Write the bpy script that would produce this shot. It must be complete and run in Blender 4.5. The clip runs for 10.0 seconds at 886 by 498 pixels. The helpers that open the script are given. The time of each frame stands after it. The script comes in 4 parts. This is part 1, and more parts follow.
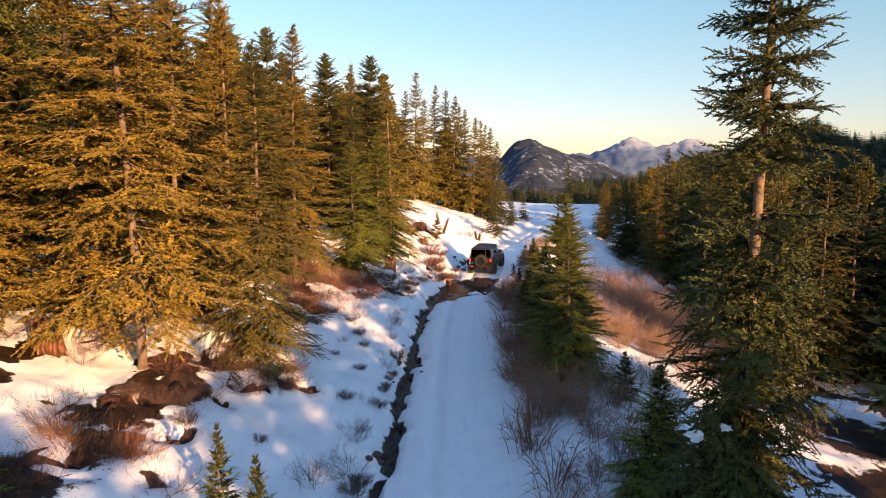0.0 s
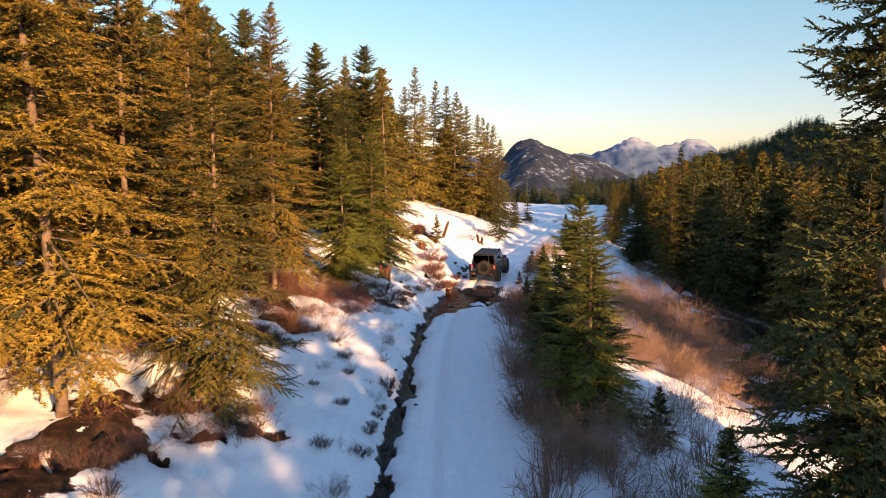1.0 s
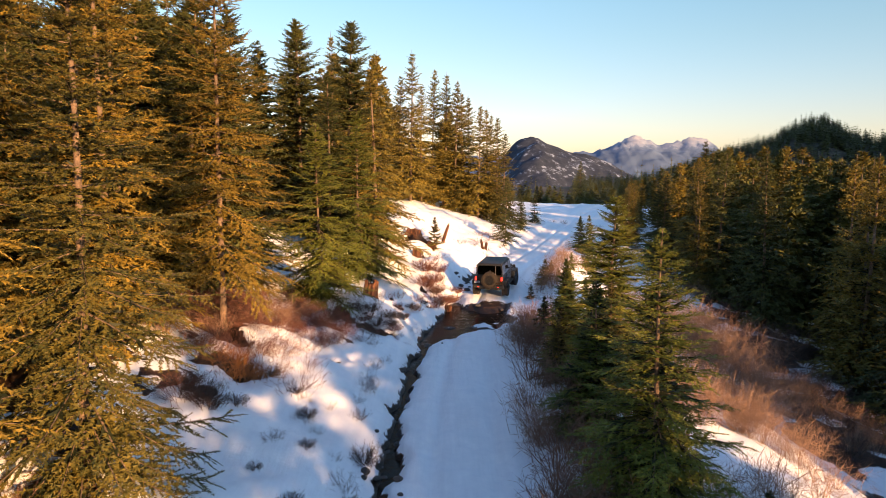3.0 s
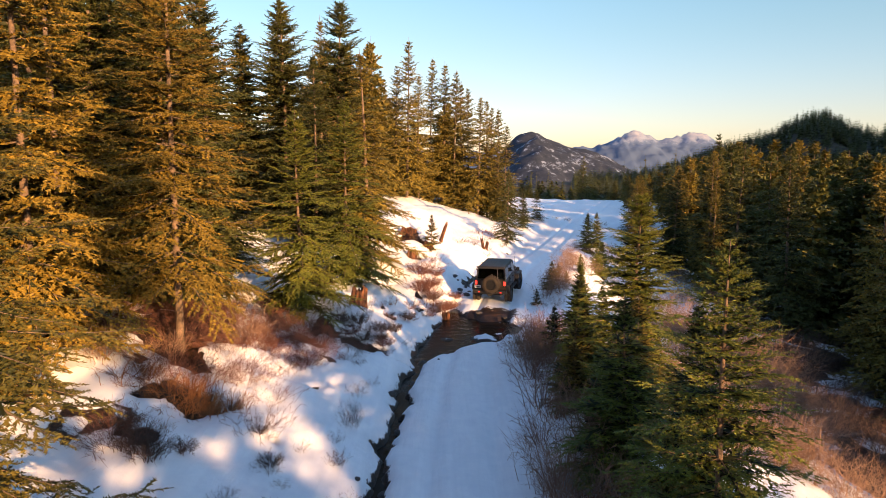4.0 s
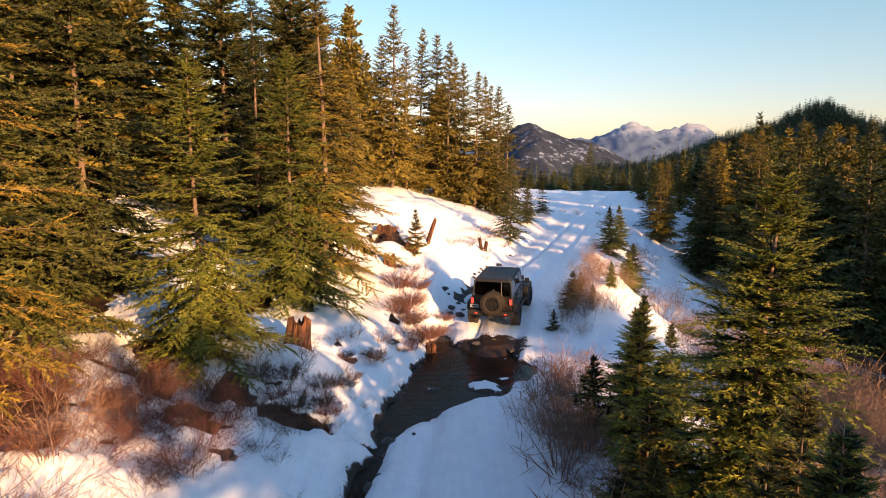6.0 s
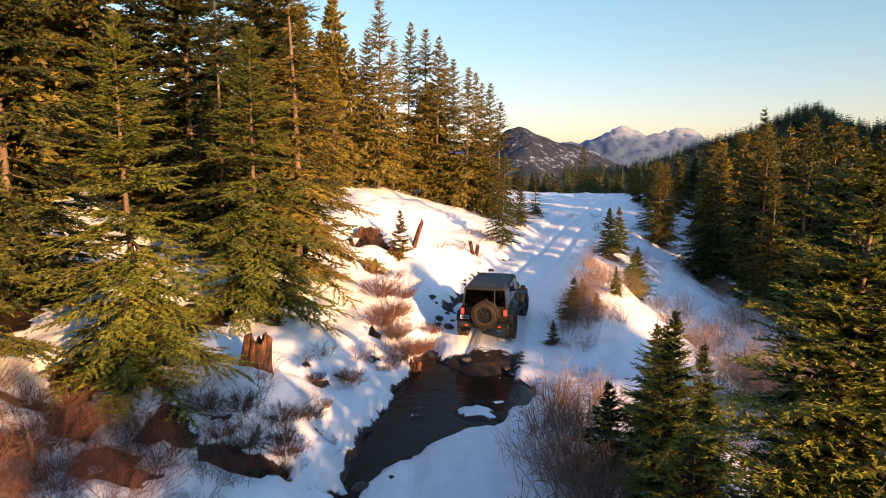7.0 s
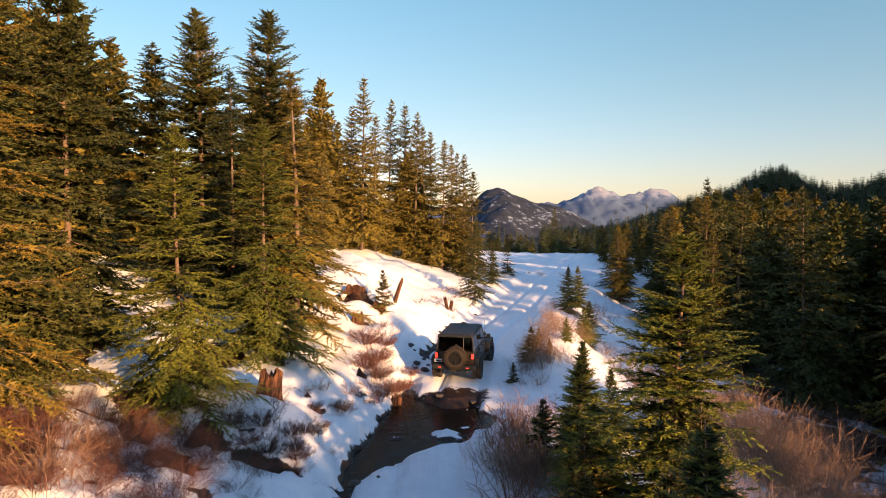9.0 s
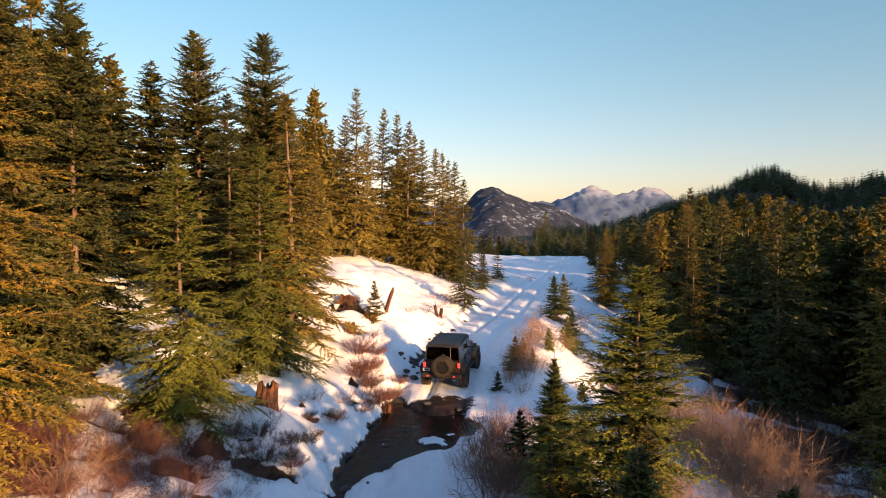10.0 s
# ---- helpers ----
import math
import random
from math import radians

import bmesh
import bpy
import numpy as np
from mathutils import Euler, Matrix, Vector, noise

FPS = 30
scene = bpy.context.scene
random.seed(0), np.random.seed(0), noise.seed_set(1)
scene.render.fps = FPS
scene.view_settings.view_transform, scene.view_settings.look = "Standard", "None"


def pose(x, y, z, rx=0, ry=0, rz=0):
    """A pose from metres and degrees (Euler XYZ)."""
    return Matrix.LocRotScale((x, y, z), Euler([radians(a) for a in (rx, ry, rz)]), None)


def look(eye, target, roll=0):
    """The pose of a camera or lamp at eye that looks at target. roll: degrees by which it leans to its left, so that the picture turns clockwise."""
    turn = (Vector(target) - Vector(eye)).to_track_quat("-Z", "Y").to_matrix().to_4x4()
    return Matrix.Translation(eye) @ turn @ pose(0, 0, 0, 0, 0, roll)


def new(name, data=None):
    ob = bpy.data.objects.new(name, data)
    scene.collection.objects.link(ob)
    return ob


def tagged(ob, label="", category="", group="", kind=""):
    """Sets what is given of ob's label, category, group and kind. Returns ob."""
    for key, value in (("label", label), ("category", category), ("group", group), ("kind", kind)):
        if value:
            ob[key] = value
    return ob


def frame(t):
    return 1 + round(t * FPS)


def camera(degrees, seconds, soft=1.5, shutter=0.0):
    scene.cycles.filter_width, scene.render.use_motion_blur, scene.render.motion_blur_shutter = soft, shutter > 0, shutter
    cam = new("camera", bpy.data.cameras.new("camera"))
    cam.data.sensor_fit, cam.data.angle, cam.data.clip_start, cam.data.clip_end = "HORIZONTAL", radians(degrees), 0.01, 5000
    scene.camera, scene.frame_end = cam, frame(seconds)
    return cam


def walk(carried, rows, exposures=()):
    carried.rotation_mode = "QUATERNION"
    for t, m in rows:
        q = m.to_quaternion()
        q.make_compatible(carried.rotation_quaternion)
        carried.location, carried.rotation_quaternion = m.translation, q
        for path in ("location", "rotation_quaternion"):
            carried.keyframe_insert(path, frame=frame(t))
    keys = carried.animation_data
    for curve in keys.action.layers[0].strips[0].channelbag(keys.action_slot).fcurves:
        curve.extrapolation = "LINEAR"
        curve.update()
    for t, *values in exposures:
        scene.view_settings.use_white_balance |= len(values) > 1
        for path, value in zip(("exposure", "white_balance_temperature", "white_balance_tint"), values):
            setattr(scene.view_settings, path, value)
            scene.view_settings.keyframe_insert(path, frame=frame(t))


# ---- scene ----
cam = camera(68.0, 10.0, soft=0.9)
METRES, EYE, TILT, LEAN, TURN = 30.0, 7.27, -7.0, 0.0, 0.0
ROWS = [
    (0.0, 0.0, 0.0, 0.0, -0.0, 0.0, 0.0),
    (0.5, 0.0015, 0.059, 0.006, 0.02, 0.01, -0.01),
    (1.0, 0.0036, 0.1192, 0.0121, 0.12, 0.0, -0.04),
    (1.5, 0.0059, 0.172, 0.0168, 0.3, 0.01, -0.08),
    (2.0, 0.0063, 0.2209, 0.0216, 0.35, -0.02, -0.11),
    (2.5, 0.0062, 0.2721, 0.0268, 0.27, -0.06, -0.09),
    (4.0, 0.0098, 0.4249, 0.0419, 0.14, -0.56, -0.06),
    (4.5, 0.0129, 0.4914, 0.0478, 0.16, -0.86, -0.05),
    (5.0, 0.0171, 0.5624, 0.0518, 0.2, -1.05, -0.01),
    (5.5, 0.0215, 0.6347, 0.0548, 0.11, -1.29, -0.01),
    (7.0, 0.0304, 0.7946, 0.0561, -0.86, -0.93, 0.13),
    (7.5, 0.0324, 0.7964, 0.0531, -1.51, 0.51, 0.21),
    (8.0, 0.0336, 0.7656, 0.0498, -2.06, 2.27, 0.29),
    (8.5, 0.0335, 0.7123, 0.0484, -2.33, 3.58, 0.32),
    (9.0, 0.0322, 0.6539, 0.0502, -2.63, 4.25, 0.38),
    (9.5, 0.0333, 0.6133, 0.0562, -2.93, 4.39, 0.45),
    (10.0, 0.0392, 0.6086, 0.0683, -3.12, 4.14, 0.48),
]
walk(cam, [(t, pose(0, 0, EYE, TILT, LEAN, TURN) @ pose(METRES * x, METRES * y, METRES * z, 90 + pitch, roll, yaw)) for t, x, y, z, yaw, pitch, roll in ROWS],
     ((0.0, 1.45), (5.5, 1.44), (8.0, 1.32), (10.0, 1.24)))

# ---- light: a low evening sun from the right and a little behind, clear sky ----
SUN_AZ, SUN_EL = 142.0, 11.5     # degrees clockwise from +Y, and above the horizon
world = bpy.data.worlds.new("sky")
scene.world = world
world.use_nodes = True
wn = world.node_tree
sky = wn.nodes.new("ShaderNodeTexSky")
sky.sky_type = "NISHITA"
sky.sun_disc = False
sky.sun_elevation = radians(SUN_EL)
sky.sun_rotation = radians(SUN_AZ)
sky.altitude = 700
sky.air_density = 1.1
sky.dust_density = 0.8
sky.ozone_density = 1.9
# evening haze: warmer and paler towards the horizon all round
bg = wn.nodes["Background"]
way = wn.nodes.new("ShaderNodeSeparateXYZ")
wn.links.new(wn.nodes.new("ShaderNodeTexCoord").outputs["Generated"], way.inputs[0])
haze = wn.nodes.new("ShaderNodeValToRGB")
for place, tint in ((0, (.92, .77, .86)), (.08, (.92, .79, .85)), (.18, (.89, .87, .84)), (.32, (.86, .99, .93)), (.6, (1.25, 1.24, 1.34)), (1, (1.4, 1.32, 1.42))):
    stop = haze.color_ramp.elements[0] if place == 0 else haze.color_ramp.elements[-1] if place == 1 else haze.color_ramp.elements.new(place)
    stop.position, stop.color = place, (*tint, 1)
wn.links.new(way.outputs["Z"], haze.inputs[0])
tinted = wn.nodes.new("ShaderNodeMix")
tinted.data_type, tinted.blend_type = "RGBA", "MULTIPLY"
tinted.inputs[0].default_value = 1.0
wn.links.new(sky.outputs[0], tinted.inputs[6])
wn.links.new(haze.outputs[0], tinted.inputs[7])
wn.links.new(tinted.outputs[2], bg.inputs[0])
bg.inputs[1].default_value = 0.095
sun_data = bpy.data.lights.new("sun", "SUN")
sun_data.energy, sun_data.angle, sun_data.color = 5.0, radians(0.9), (1.0, 0.54, 0.235)
sun = new("sun", sun_data)
sx, sy = math.sin(radians(SUN_AZ)), math.cos(radians(SUN_AZ))
ce, se = math.cos(radians(SUN_EL)), math.sin(radians(SUN_EL))
sun.matrix_world = look((sx * ce * 80, sy * ce * 80, se * 80 + 20), (0, 0, 20))


# ---- numbers ----
def vnoise(x, y, seed=0):
    """Smooth lattice noise between -1 and 1."""
    x, y = np.asarray(x, float), np.asarray(y, float)
    xi, yi = np.floor(x), np.floor(y)
    fx, fy = x - xi, y - yi
    fx, fy = fx * fx * (3 - 2 * fx), fy * fy * (3 - 2 * fy)

    def h(a, b):
        v = np.sin(a * 127.1 + b * 311.7 + seed * 74.7) * 43758.5453
        return (v - np.floor(v)) * 2 - 1
    return (h(xi, yi) * (1 - fx) + h(xi + 1, yi) * fx) * (1 - fy) + (h(xi, yi + 1) * (1 - fx) + h(xi + 1, yi + 1) * fx) * fy


def fbm(x, y, octaves=4, seed=0):
    return sum(vnoise(x * 2 ** k, y * 2 ** k, seed + k) * 0.5 ** k for k in range(octaves))


def smooth(a, b, v):
    s = np.clip((np.asarray(v, float) - a) / (b - a), 0, 1)
    return s * s * (3 - 2 * s)


def bell(x, y, x0, y0, sx_, sy_):
    return np.exp(-((x - x0) / sx_) ** 2 - ((y - y0) / sy_) ** 2)


# ---- the lie of the land ----
def road_x(y):
    return np.interp(y, (-60, 14, 25, 30, 34, 37, 41, 45, 50, 54, 63, 78, 92, 112, 140, 400),
                     (.3, .45, .65, .8, 1.0, 1.35, 2.0, 2.8, 3.8, 4.8, 7.9, 12.6, 17.8, 25, 32, 60))


def road_z(y):
    return np.interp(y, (-60, 0, 36, 39, 41, 43.5, 47, 55, 65, 80, 92, 112, 122, 160, 300, 1000, 5000),
                     (-.1, -.15, -.2, -.28, -.32, -.30, -.04, .15, .2, .4, .75, 1.25, .7, -5, -22, -70, -90))


def ditch_at(u, y):
    o = 0 * y
    wob = .12 * vnoise(y * .9, o, 5) + .10 * vnoise(y * 2.3, u * 1.2, 6) + .05 * vnoise(y * 6.1, u * 3, 7)
    wide = .23 + .12 * vnoise(y * 1.1, o, 8) + .07 * vnoise(y * 3.7, o, 9)
    return wob, np.exp(-((u + 1.95 + wob) / wide) ** 4) * smooth(47, 44, y) * smooth(-20, -5, y)


def ford_at(u, y):
    rag = .35 * vnoise(u * 1.3, y * 1.3, 12) + .2 * vnoise(u * 3.5, y * 3.5, 13)
    first = np.interp(u, (-3, -2, -1.5, -.7, 0, .7, 1.2, 1.7), (35.2, 35.6, 36.2, 37.5, 38.1, 38.9, 39.7, 40.5))
    last = np.interp(u, (-3.2, -2.3, -1.3, -.5, 1, 1.7), (46.6, 46.3, 44.6, 43.7, 43.2, 42.4))
    return smooth(0, .4, y - first + rag) * smooth(0, .9, last - y + rag) * smooth(-2.45, -2.1, u + rag * .5) * smooth(1.9, 1.5, u)


def island_at(x, y):
    return np.clip(1.25 * bell(x, y, 2.05, 40.0, .62, .48) + bell(x, y, .4, 39.9, .32, .28) + .9 * bell(x, y, 2.7, 40.9, .3, .25), 0, 1) * (.75 + .4 * vnoise(x * 3, y * 3, 14))


HOLLOWS = ((-4.7, 18.7, .9, .35), (-6.2, 16.4, .8, .4), (-5.3, 17.6, .5, .3), (-5.7, 28.0, 1.0, .45), (-6.5, 27.5, .7, .35), (-6.3, 19.0, .9, .5), (-4.9, 19.2, .8, .35), (-7.2, 15.6, .6, .45), (-7.5, 14.7, .4, .35), (-6.5, 12.3, .6, .4), (-7.3, 11.1, .8, .4), (-5.2, 11.9, .4, .4),
           (-6.1, 14.3, .35, .6), (-7.0, 29.9, 1.2, .7), (-6.0, 25.5, .9, .5), (-3.9, 27.0, .25, .22),
           (-.8, 44.8, .4, .6), (-1.7, 51.9, 1.0, .4), (-1.0, 42.3, .25, .3), (-1.4, 49.3, .5, .4), (-5.4, 35.0, .7, .4), (-1.9, 39.5, .32, .36), (-1.5, 40.5, .3, .32), (-2.5, 35.4, .8, .5), (-1.7, 37.0, .5, .35))


def hollow_at(x, y):
    wx, wy = x + .5 * vnoise(x * 1.3, y * 1.3, 51) + .2 * vnoise(x * 4, y * 4, 53), y + .5 * vnoise(x * 1.3, y * 1.3, 52) + .2 * vnoise(x * 4, y * 4, 54)
    m = sum(bell(wx, wy, *h) for h in HOLLOWS)
    return smooth(.44, .56, m + .18 * vnoise(x * 2.2, y * 2.2, 57) + .24 * vnoise(x * 4.4, y * 4.4, 58))


def matted(x, y):
    """Where low brush mats the foot of the bank and the snow lies in lumps."""
    u = x - road_x(y)
    return smooth(-3.2, -4.6, u) * smooth(-11.5, -9.5, u) * smooth(27.5, 29.5, y) * smooth(37, 35.2, y)


def ground_z(x, y):
    x, y = np.asarray(x, float), np.asarray(y, float)
    u = x - road_x(y)
    near = 1 - smooth(90, 140, y)
    d = np.maximum(-u - 2.15, 0)
    e = np.maximum(u - 1.9, 0)
    left = np.interp(d, (0, .5, 1, 2, 4, 6, 9, 14, 30, 60, 300), (0, .22, .4, .72, 1.4, 2.2, 2.9, 3.7, 6.0, 9, 14))
    right = np.interp(e, (0, .6, 1.5, 2.5, 4, 8, 12, 18, 30, 60, 300), (0, .16, .26, .1, -.35, -1.9, -3.3, -4.6, -6, -6, -6))
    flat = smooth(66, 92, y)
    left = left * (1 - flat * .9 * smooth(13, 6, d)) * (1 - .35 * flat) * (1 - .8 * smooth(84, 96, y))
    right = right * (1 - flat * smooth(18, 4, e))
    z = road_z(y) + left + right * near
    off = smooth(.1, 1.6, np.abs(u) - 1.9)
    z = z + off * near * (.30 * fbm(x * .35, y * .35, 3, 3) + .06 * fbm(x * 1.7, y * 1.7, 3, 9))
    # snow mounds at the roadside
    z = z + off * (1.75 * bell(x, y, -1.6, 56, 3.0, 6.5) + 1.15 * bell(x, y, 7.2, 48.5, 1.7, 4.2) + .7 * bell(x, y, -3.6, 39, 2.0, 4)
                   + .5 * bell(x, y, 8.5, 56, 1.5, 5))
    # the ditch beside the road, and the ford
    wob, ditch = ditch_at(u, y)
    z = z - .42 * ditch
    ford = ford_at(u, y)
    z = z * (1 - ford) - .62 * ford + .34 * ford * island_at(x, y)
    # lumpy snow over the brush at the foot of the bank
    z = z + .16 * matted(x, y) * (vnoise(x * 1.5, y * 1.5, 81) + .6 * vnoise(x * 3.3, y * 3.3, 82))
    # bare hollows in the bank, where the snow has broken away
    hollow = hollow_at(x, y)
    z = z - hollow * (.34 + .46 * fbm(x * 2.6, y * 2.6, 4, 56))
    ditch_far = np.exp(-((u + 2.1 + wob * 2) / .28) ** 4) * smooth(44, 47, y) * smooth(70, 60, y)
    z = z - .3 * ditch_far * smooth(-.25, .2, vnoise(x * .8, y * .8, 21))
    # wheel ruts
    rut = np.exp(-((np.abs(u - .05) - .78) / .14) ** 2) + .5 * np.exp(-((np.abs(u + .12) - .74) / .12) ** 2)
    z = z - (.105 + .03 * smooth(44, 50, y)) * rut * near * smooth(9, 14, y + 30) + .015 * np.exp(-((np.abs(u) - 1.05) / .12) ** 2) * near
    z = z + .02 * fbm(x * .8, y * .8, 3, 31) * near
    # unseen hills outside the view, added to shade the wood and forested hill
    z = z + 230 * bell(x, y, 690, 110, 170, 150) + 19 * bell(x, y, 100, -10, 42, 42) + 85 * bell(x, y, 285, 85, 80, 80)
    z = z + smooth(150, 400, np.abs(y) + np.abs(x) * .5) * 3 * fbm(x * .01, y * .01, 3, 40)
    return z


def gz(x, y):
    return float(ground_z(x, y))


def bare_mask(x, y):
    """Where the snow is gone: ditch, ford, hollows in the bank, earth under the trees."""
    u = x - road_x(y)
    wob, m = ditch_at(u, y)
    m = np.maximum(m, ford_at(u, y) * (1 - smooth(.35, .6, island_at(x, y))))
    far = np.exp(-((u + 2.1 + wob * 2) / .26) ** 4) * smooth(44, 47, y) * smooth(70, 60, y) * smooth(.0, .2, vnoise(x * .8, y * .8, 21))
    m = np.maximum(m, np.maximum(far, hollow_at(x, y)))
    wet = np.exp(-((np.abs(u - .05) - .78) / .16) ** 2) * smooth(41.5, 42.5, y) * smooth(46.8, 44, y)
    m = np.maximum(m, .5 * wet)
    m = np.maximum(m, .95 * bell(u, y, -.1, 43.7, 1.7, 1.2))
    litter = smooth(5.5, 8, -u) * smooth(-.15, .35, vnoise(x * .55, y * .55, 61) + .5 * vnoise(x * 1.7, y * 1.7, 62) + .45 * vnoise(x * 4.3, y * 4.3, 65)) * smooth(48, 43, y)
    litter = np.maximum(litter, smooth(11, 14.5, u + 2 * vnoise(x * .4, y * .4, 63)) * smooth(.9, .3, vnoise(x * .8, y * .8, 64) + .2) * smooth(120, 90, y))
    litter = np.maximum(litter, matted(x, y) * smooth(.32, .62, -vnoise(x * 1.5, y * 1.5, 81) - .5 * vnoise(x * 3.3, y * 3.3, 82)))
    litter = np.maximum(litter, smooth(120, 140, y) * smooth(8, 22, u))
    return np.maximum(m, litter * .85)


# ---- materials ----
def material(name, colour, rough=.8, metal=0.0, spec=.5):
    m = bpy.data.materials.new(name)
    m.use_nodes = True
    b = m.node_tree.nodes["Principled BSDF"]
    b.inputs["Base Color"].default_value = (*colour, 1)
    b.inputs["Roughness"].default_value = rough
    b.inputs["Metallic"].default_value = metal
    b.inputs["Specular IOR Level"].default_value = spec
    return m


def add(m, kind, **values):
    n = m.node_tree.nodes.new("ShaderNode" + kind)
    for k, v in values.items():
        n.inputs[k.replace("_", " ")].default_value = v
    return n


def link(m, a, b):
    m.node_tree.links.new(a, b)


def shader(m):
    return m.node_tree.nodes["Principled BSDF"]


def ramp(m, source, stops):
    r = m.node_tree.nodes.new("ShaderNodeValToRGB")
    while len(r.color_ramp.elements) < len(stops):
        r.color_ramp.elements.new(.5)
    for el, (p, c) in zip(r.color_ramp.elements, stops):
        el.position, el.color = p, (*c, 1)
    link(m, source, r.inputs[0])
    return r.outputs[0]


def mix(m, fac, a, b):
    n = m.node_tree.nodes.new("ShaderNodeMix")
    n.data_type = "RGBA"
    for sock, v in ((n.inputs[0], fac), (n.inputs[6], a), (n.inputs[7], b)):
        if hasattr(v, "links"):
            link(m, v, sock)
        elif isinstance(v, tuple):
            sock.default_value = (*v, 1)
        else:
            sock.default_value = v
    return n.outputs[2]


def maths(m, op, a, b):
    n = m.node_tree.nodes.new("ShaderNodeMath")
    n.operation = op
    for sock, v in zip(n.inputs, (a, b)):
        if hasattr(v, "links"):
            link(m, v, sock)
        else:
            sock.default_value = v
    return n.outputs[0]


def noise_of(m, scale, detail=4.0, rough=.6, coords=None):
    n = add(m, "TexNoise", Scale=scale, Detail=detail, Roughness=rough)
    if coords is None:
        coords = add(m, "TexCoord").outputs["Object"]
    link(m, coords, n.inputs["Vector"])
    return n.outputs["Fac"]


def bump(m, height, strength, distance):
    b = add(m, "Bump", Strength=strength, Distance=distance)
    link(m, height, b.inputs["Height"])
    link(m, b.outputs[0], shader(m).inputs["Normal"])


def varied(name, lo, hi, scale, rough=.8, bump_by=.3, bump_size=.01, stops=(.35, .65), metal=0.0, spec=.5):
    """A material whose colour wanders between two at two scales, with fine relief."""
    m = material(name, lo, rough, metal, spec)
    a, b = noise_of(m, scale, 6), noise_of(m, scale * 7, 4)
    f = maths(m, "ADD", maths(m, "MULTIPLY", a, .65), maths(m, "MULTIPLY", b, .35))
    link(m, ramp(m, f, [(stops[0], lo), (stops[1], hi)]), shader(m).inputs["Base Color"])
    bump(m, b, bump_by, bump_size)
    return m


def snow_material():
    m = material("snow", (.86, .87, .90), .55, 0, .35)
    at = m.node_tree.nodes.new("ShaderNodeAttribute")
    at.attribute_name = "bare"
    big, mid, fine = noise_of(m, .25, 5), noise_of(m, 3.0, 6), noise_of(m, 22.0, 5, .7)
    white = ramp(m, mid, [(.3, (.80, .84, .89)), (.7, (.89, .92, .95))])
    along = add(m, "Mapping", Scale=(5.0, .30, 1.0))
    link(m, add(m, "TexCoord").outputs["Object"], along.inputs["Vector"])
    streak = noise_of(m, 1.0, 5, .65, along.outputs[0])
    white = mix(m, ramp(m, streak, [(.42, (.16, .16, .16)), (.58, (0, 0, 0))]), white, (.62, .67, .73))
    speck = ramp(m, fine, [(.70, (0, 0, 0)), (.80, (1, 1, 1))])
    white = mix(m, maths(m, "MULTIPLY", speck, .22), white, (.20, .15, .10))
    earth = ramp(m, maths(m, "ADD", maths(m, "MULTIPLY", mid, .5), maths(m, "MULTIPLY", fine, .5)), [(.38, (.005, .004, .003)), (.51, (.020, .012, .007)), (.63, (.095, .046, .020))])
    edge = maths(m, "ADD", at.outputs["Fac"], maths(m, "MULTIPLY", maths(m, "SUBTRACT", mid, .5), .9))
    edge = maths(m, "ADD", edge, maths(m, "MULTIPLY", maths(m, "SUBTRACT", fine, .5), .4))
    cut = ramp(m, edge, [(.44, (0, 0, 0)), (.54, (1, 1, 1))])
    link(m, mix(m, cut, white, earth), shader(m).inputs["Base Color"])
    h = maths(m, "ADD", maths(m, "MULTIPLY", mid, .6), maths(m, "MULTIPLY", fine, .25))
    h = maths(m, "ADD", h, maths(m, "MULTIPLY", streak, .5))
    bump(m, h, .65, .08)
    return m


def foliage(name, dark, mid, light):
    m = material(name, mid, .62, 0, .25)
    isl = add(m, "NewGeometry").outputs["Random Per Island"]
    obj = add(m, "ObjectInfo").outputs["Random"]
    clump = noise_of(m, 1.6, 3, .6)
    f = maths(m, "ADD", maths(m, "MULTIPLY", isl, .20), maths(m, "MULTIPLY", obj, .22))
    f = maths(m, "ADD", f, maths(m, "MULTIPLY", clump, .66))
    col = ramp(m, f, [(.08, dark), (.28, tuple(c * 1.5 for c in dark)), (.55, mid), (.92, light)])
    link(m, col, shader(m).inputs["Base Color"])
    tr = add(m, "BsdfTranslucent")
    link(m, col, tr.inputs["Color"])
    ms = add(m, "MixShader", Fac=.06)
    link(m, shader(m).outputs[0], ms.inputs[1])
    link(m, tr.outputs[0], ms.inputs[2])
    link(m, ms.outputs[0], m.node_tree.nodes["Material Output"].inputs["Surface"])
    return m


SNOW = snow_material()
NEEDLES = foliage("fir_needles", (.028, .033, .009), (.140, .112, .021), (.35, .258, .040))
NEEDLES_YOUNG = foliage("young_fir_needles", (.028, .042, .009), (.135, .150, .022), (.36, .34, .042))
# lighter needle copy: the evening sun on the front firs is in its colour
NEEDLES_SUNLIT = foliage("sunlit_fir_needles", (.034, .033, .010), (.182, .128, .020), (.38, .250, .036))
# darker needle copy: the shade on the woods is in its colour
NEEDLES_SHADE = foliage("shaded_fir_needles", (.018, .026, .009), (.060, .068, .018), (.15, .145, .030))
# shade between the boughs is painted into these inner needles
NEEDLES_INNER_SHADE = foliage("inner_shade_needles", (.009, .013, .006), (.020, .025, .009), (.042, .042, .013))
BARK = varied("fir_bark", (.06, .045, .034), (.24, .165, .11), 6, .9, .6, .03)
TWIG = varied("bare_twig", (.18, .11, .075), (.38, .245, .165), 3, .85, .1, .004)
TWIG_RED = varied("red_twig", (.075, .032, .025), (.21, .090, .062), 3, .85, .1, .004)
TWIG_CANE = varied("grey_brown_cane", (.12, .062, .042), (.32, .175, .115), 3, .85, .1, .004)
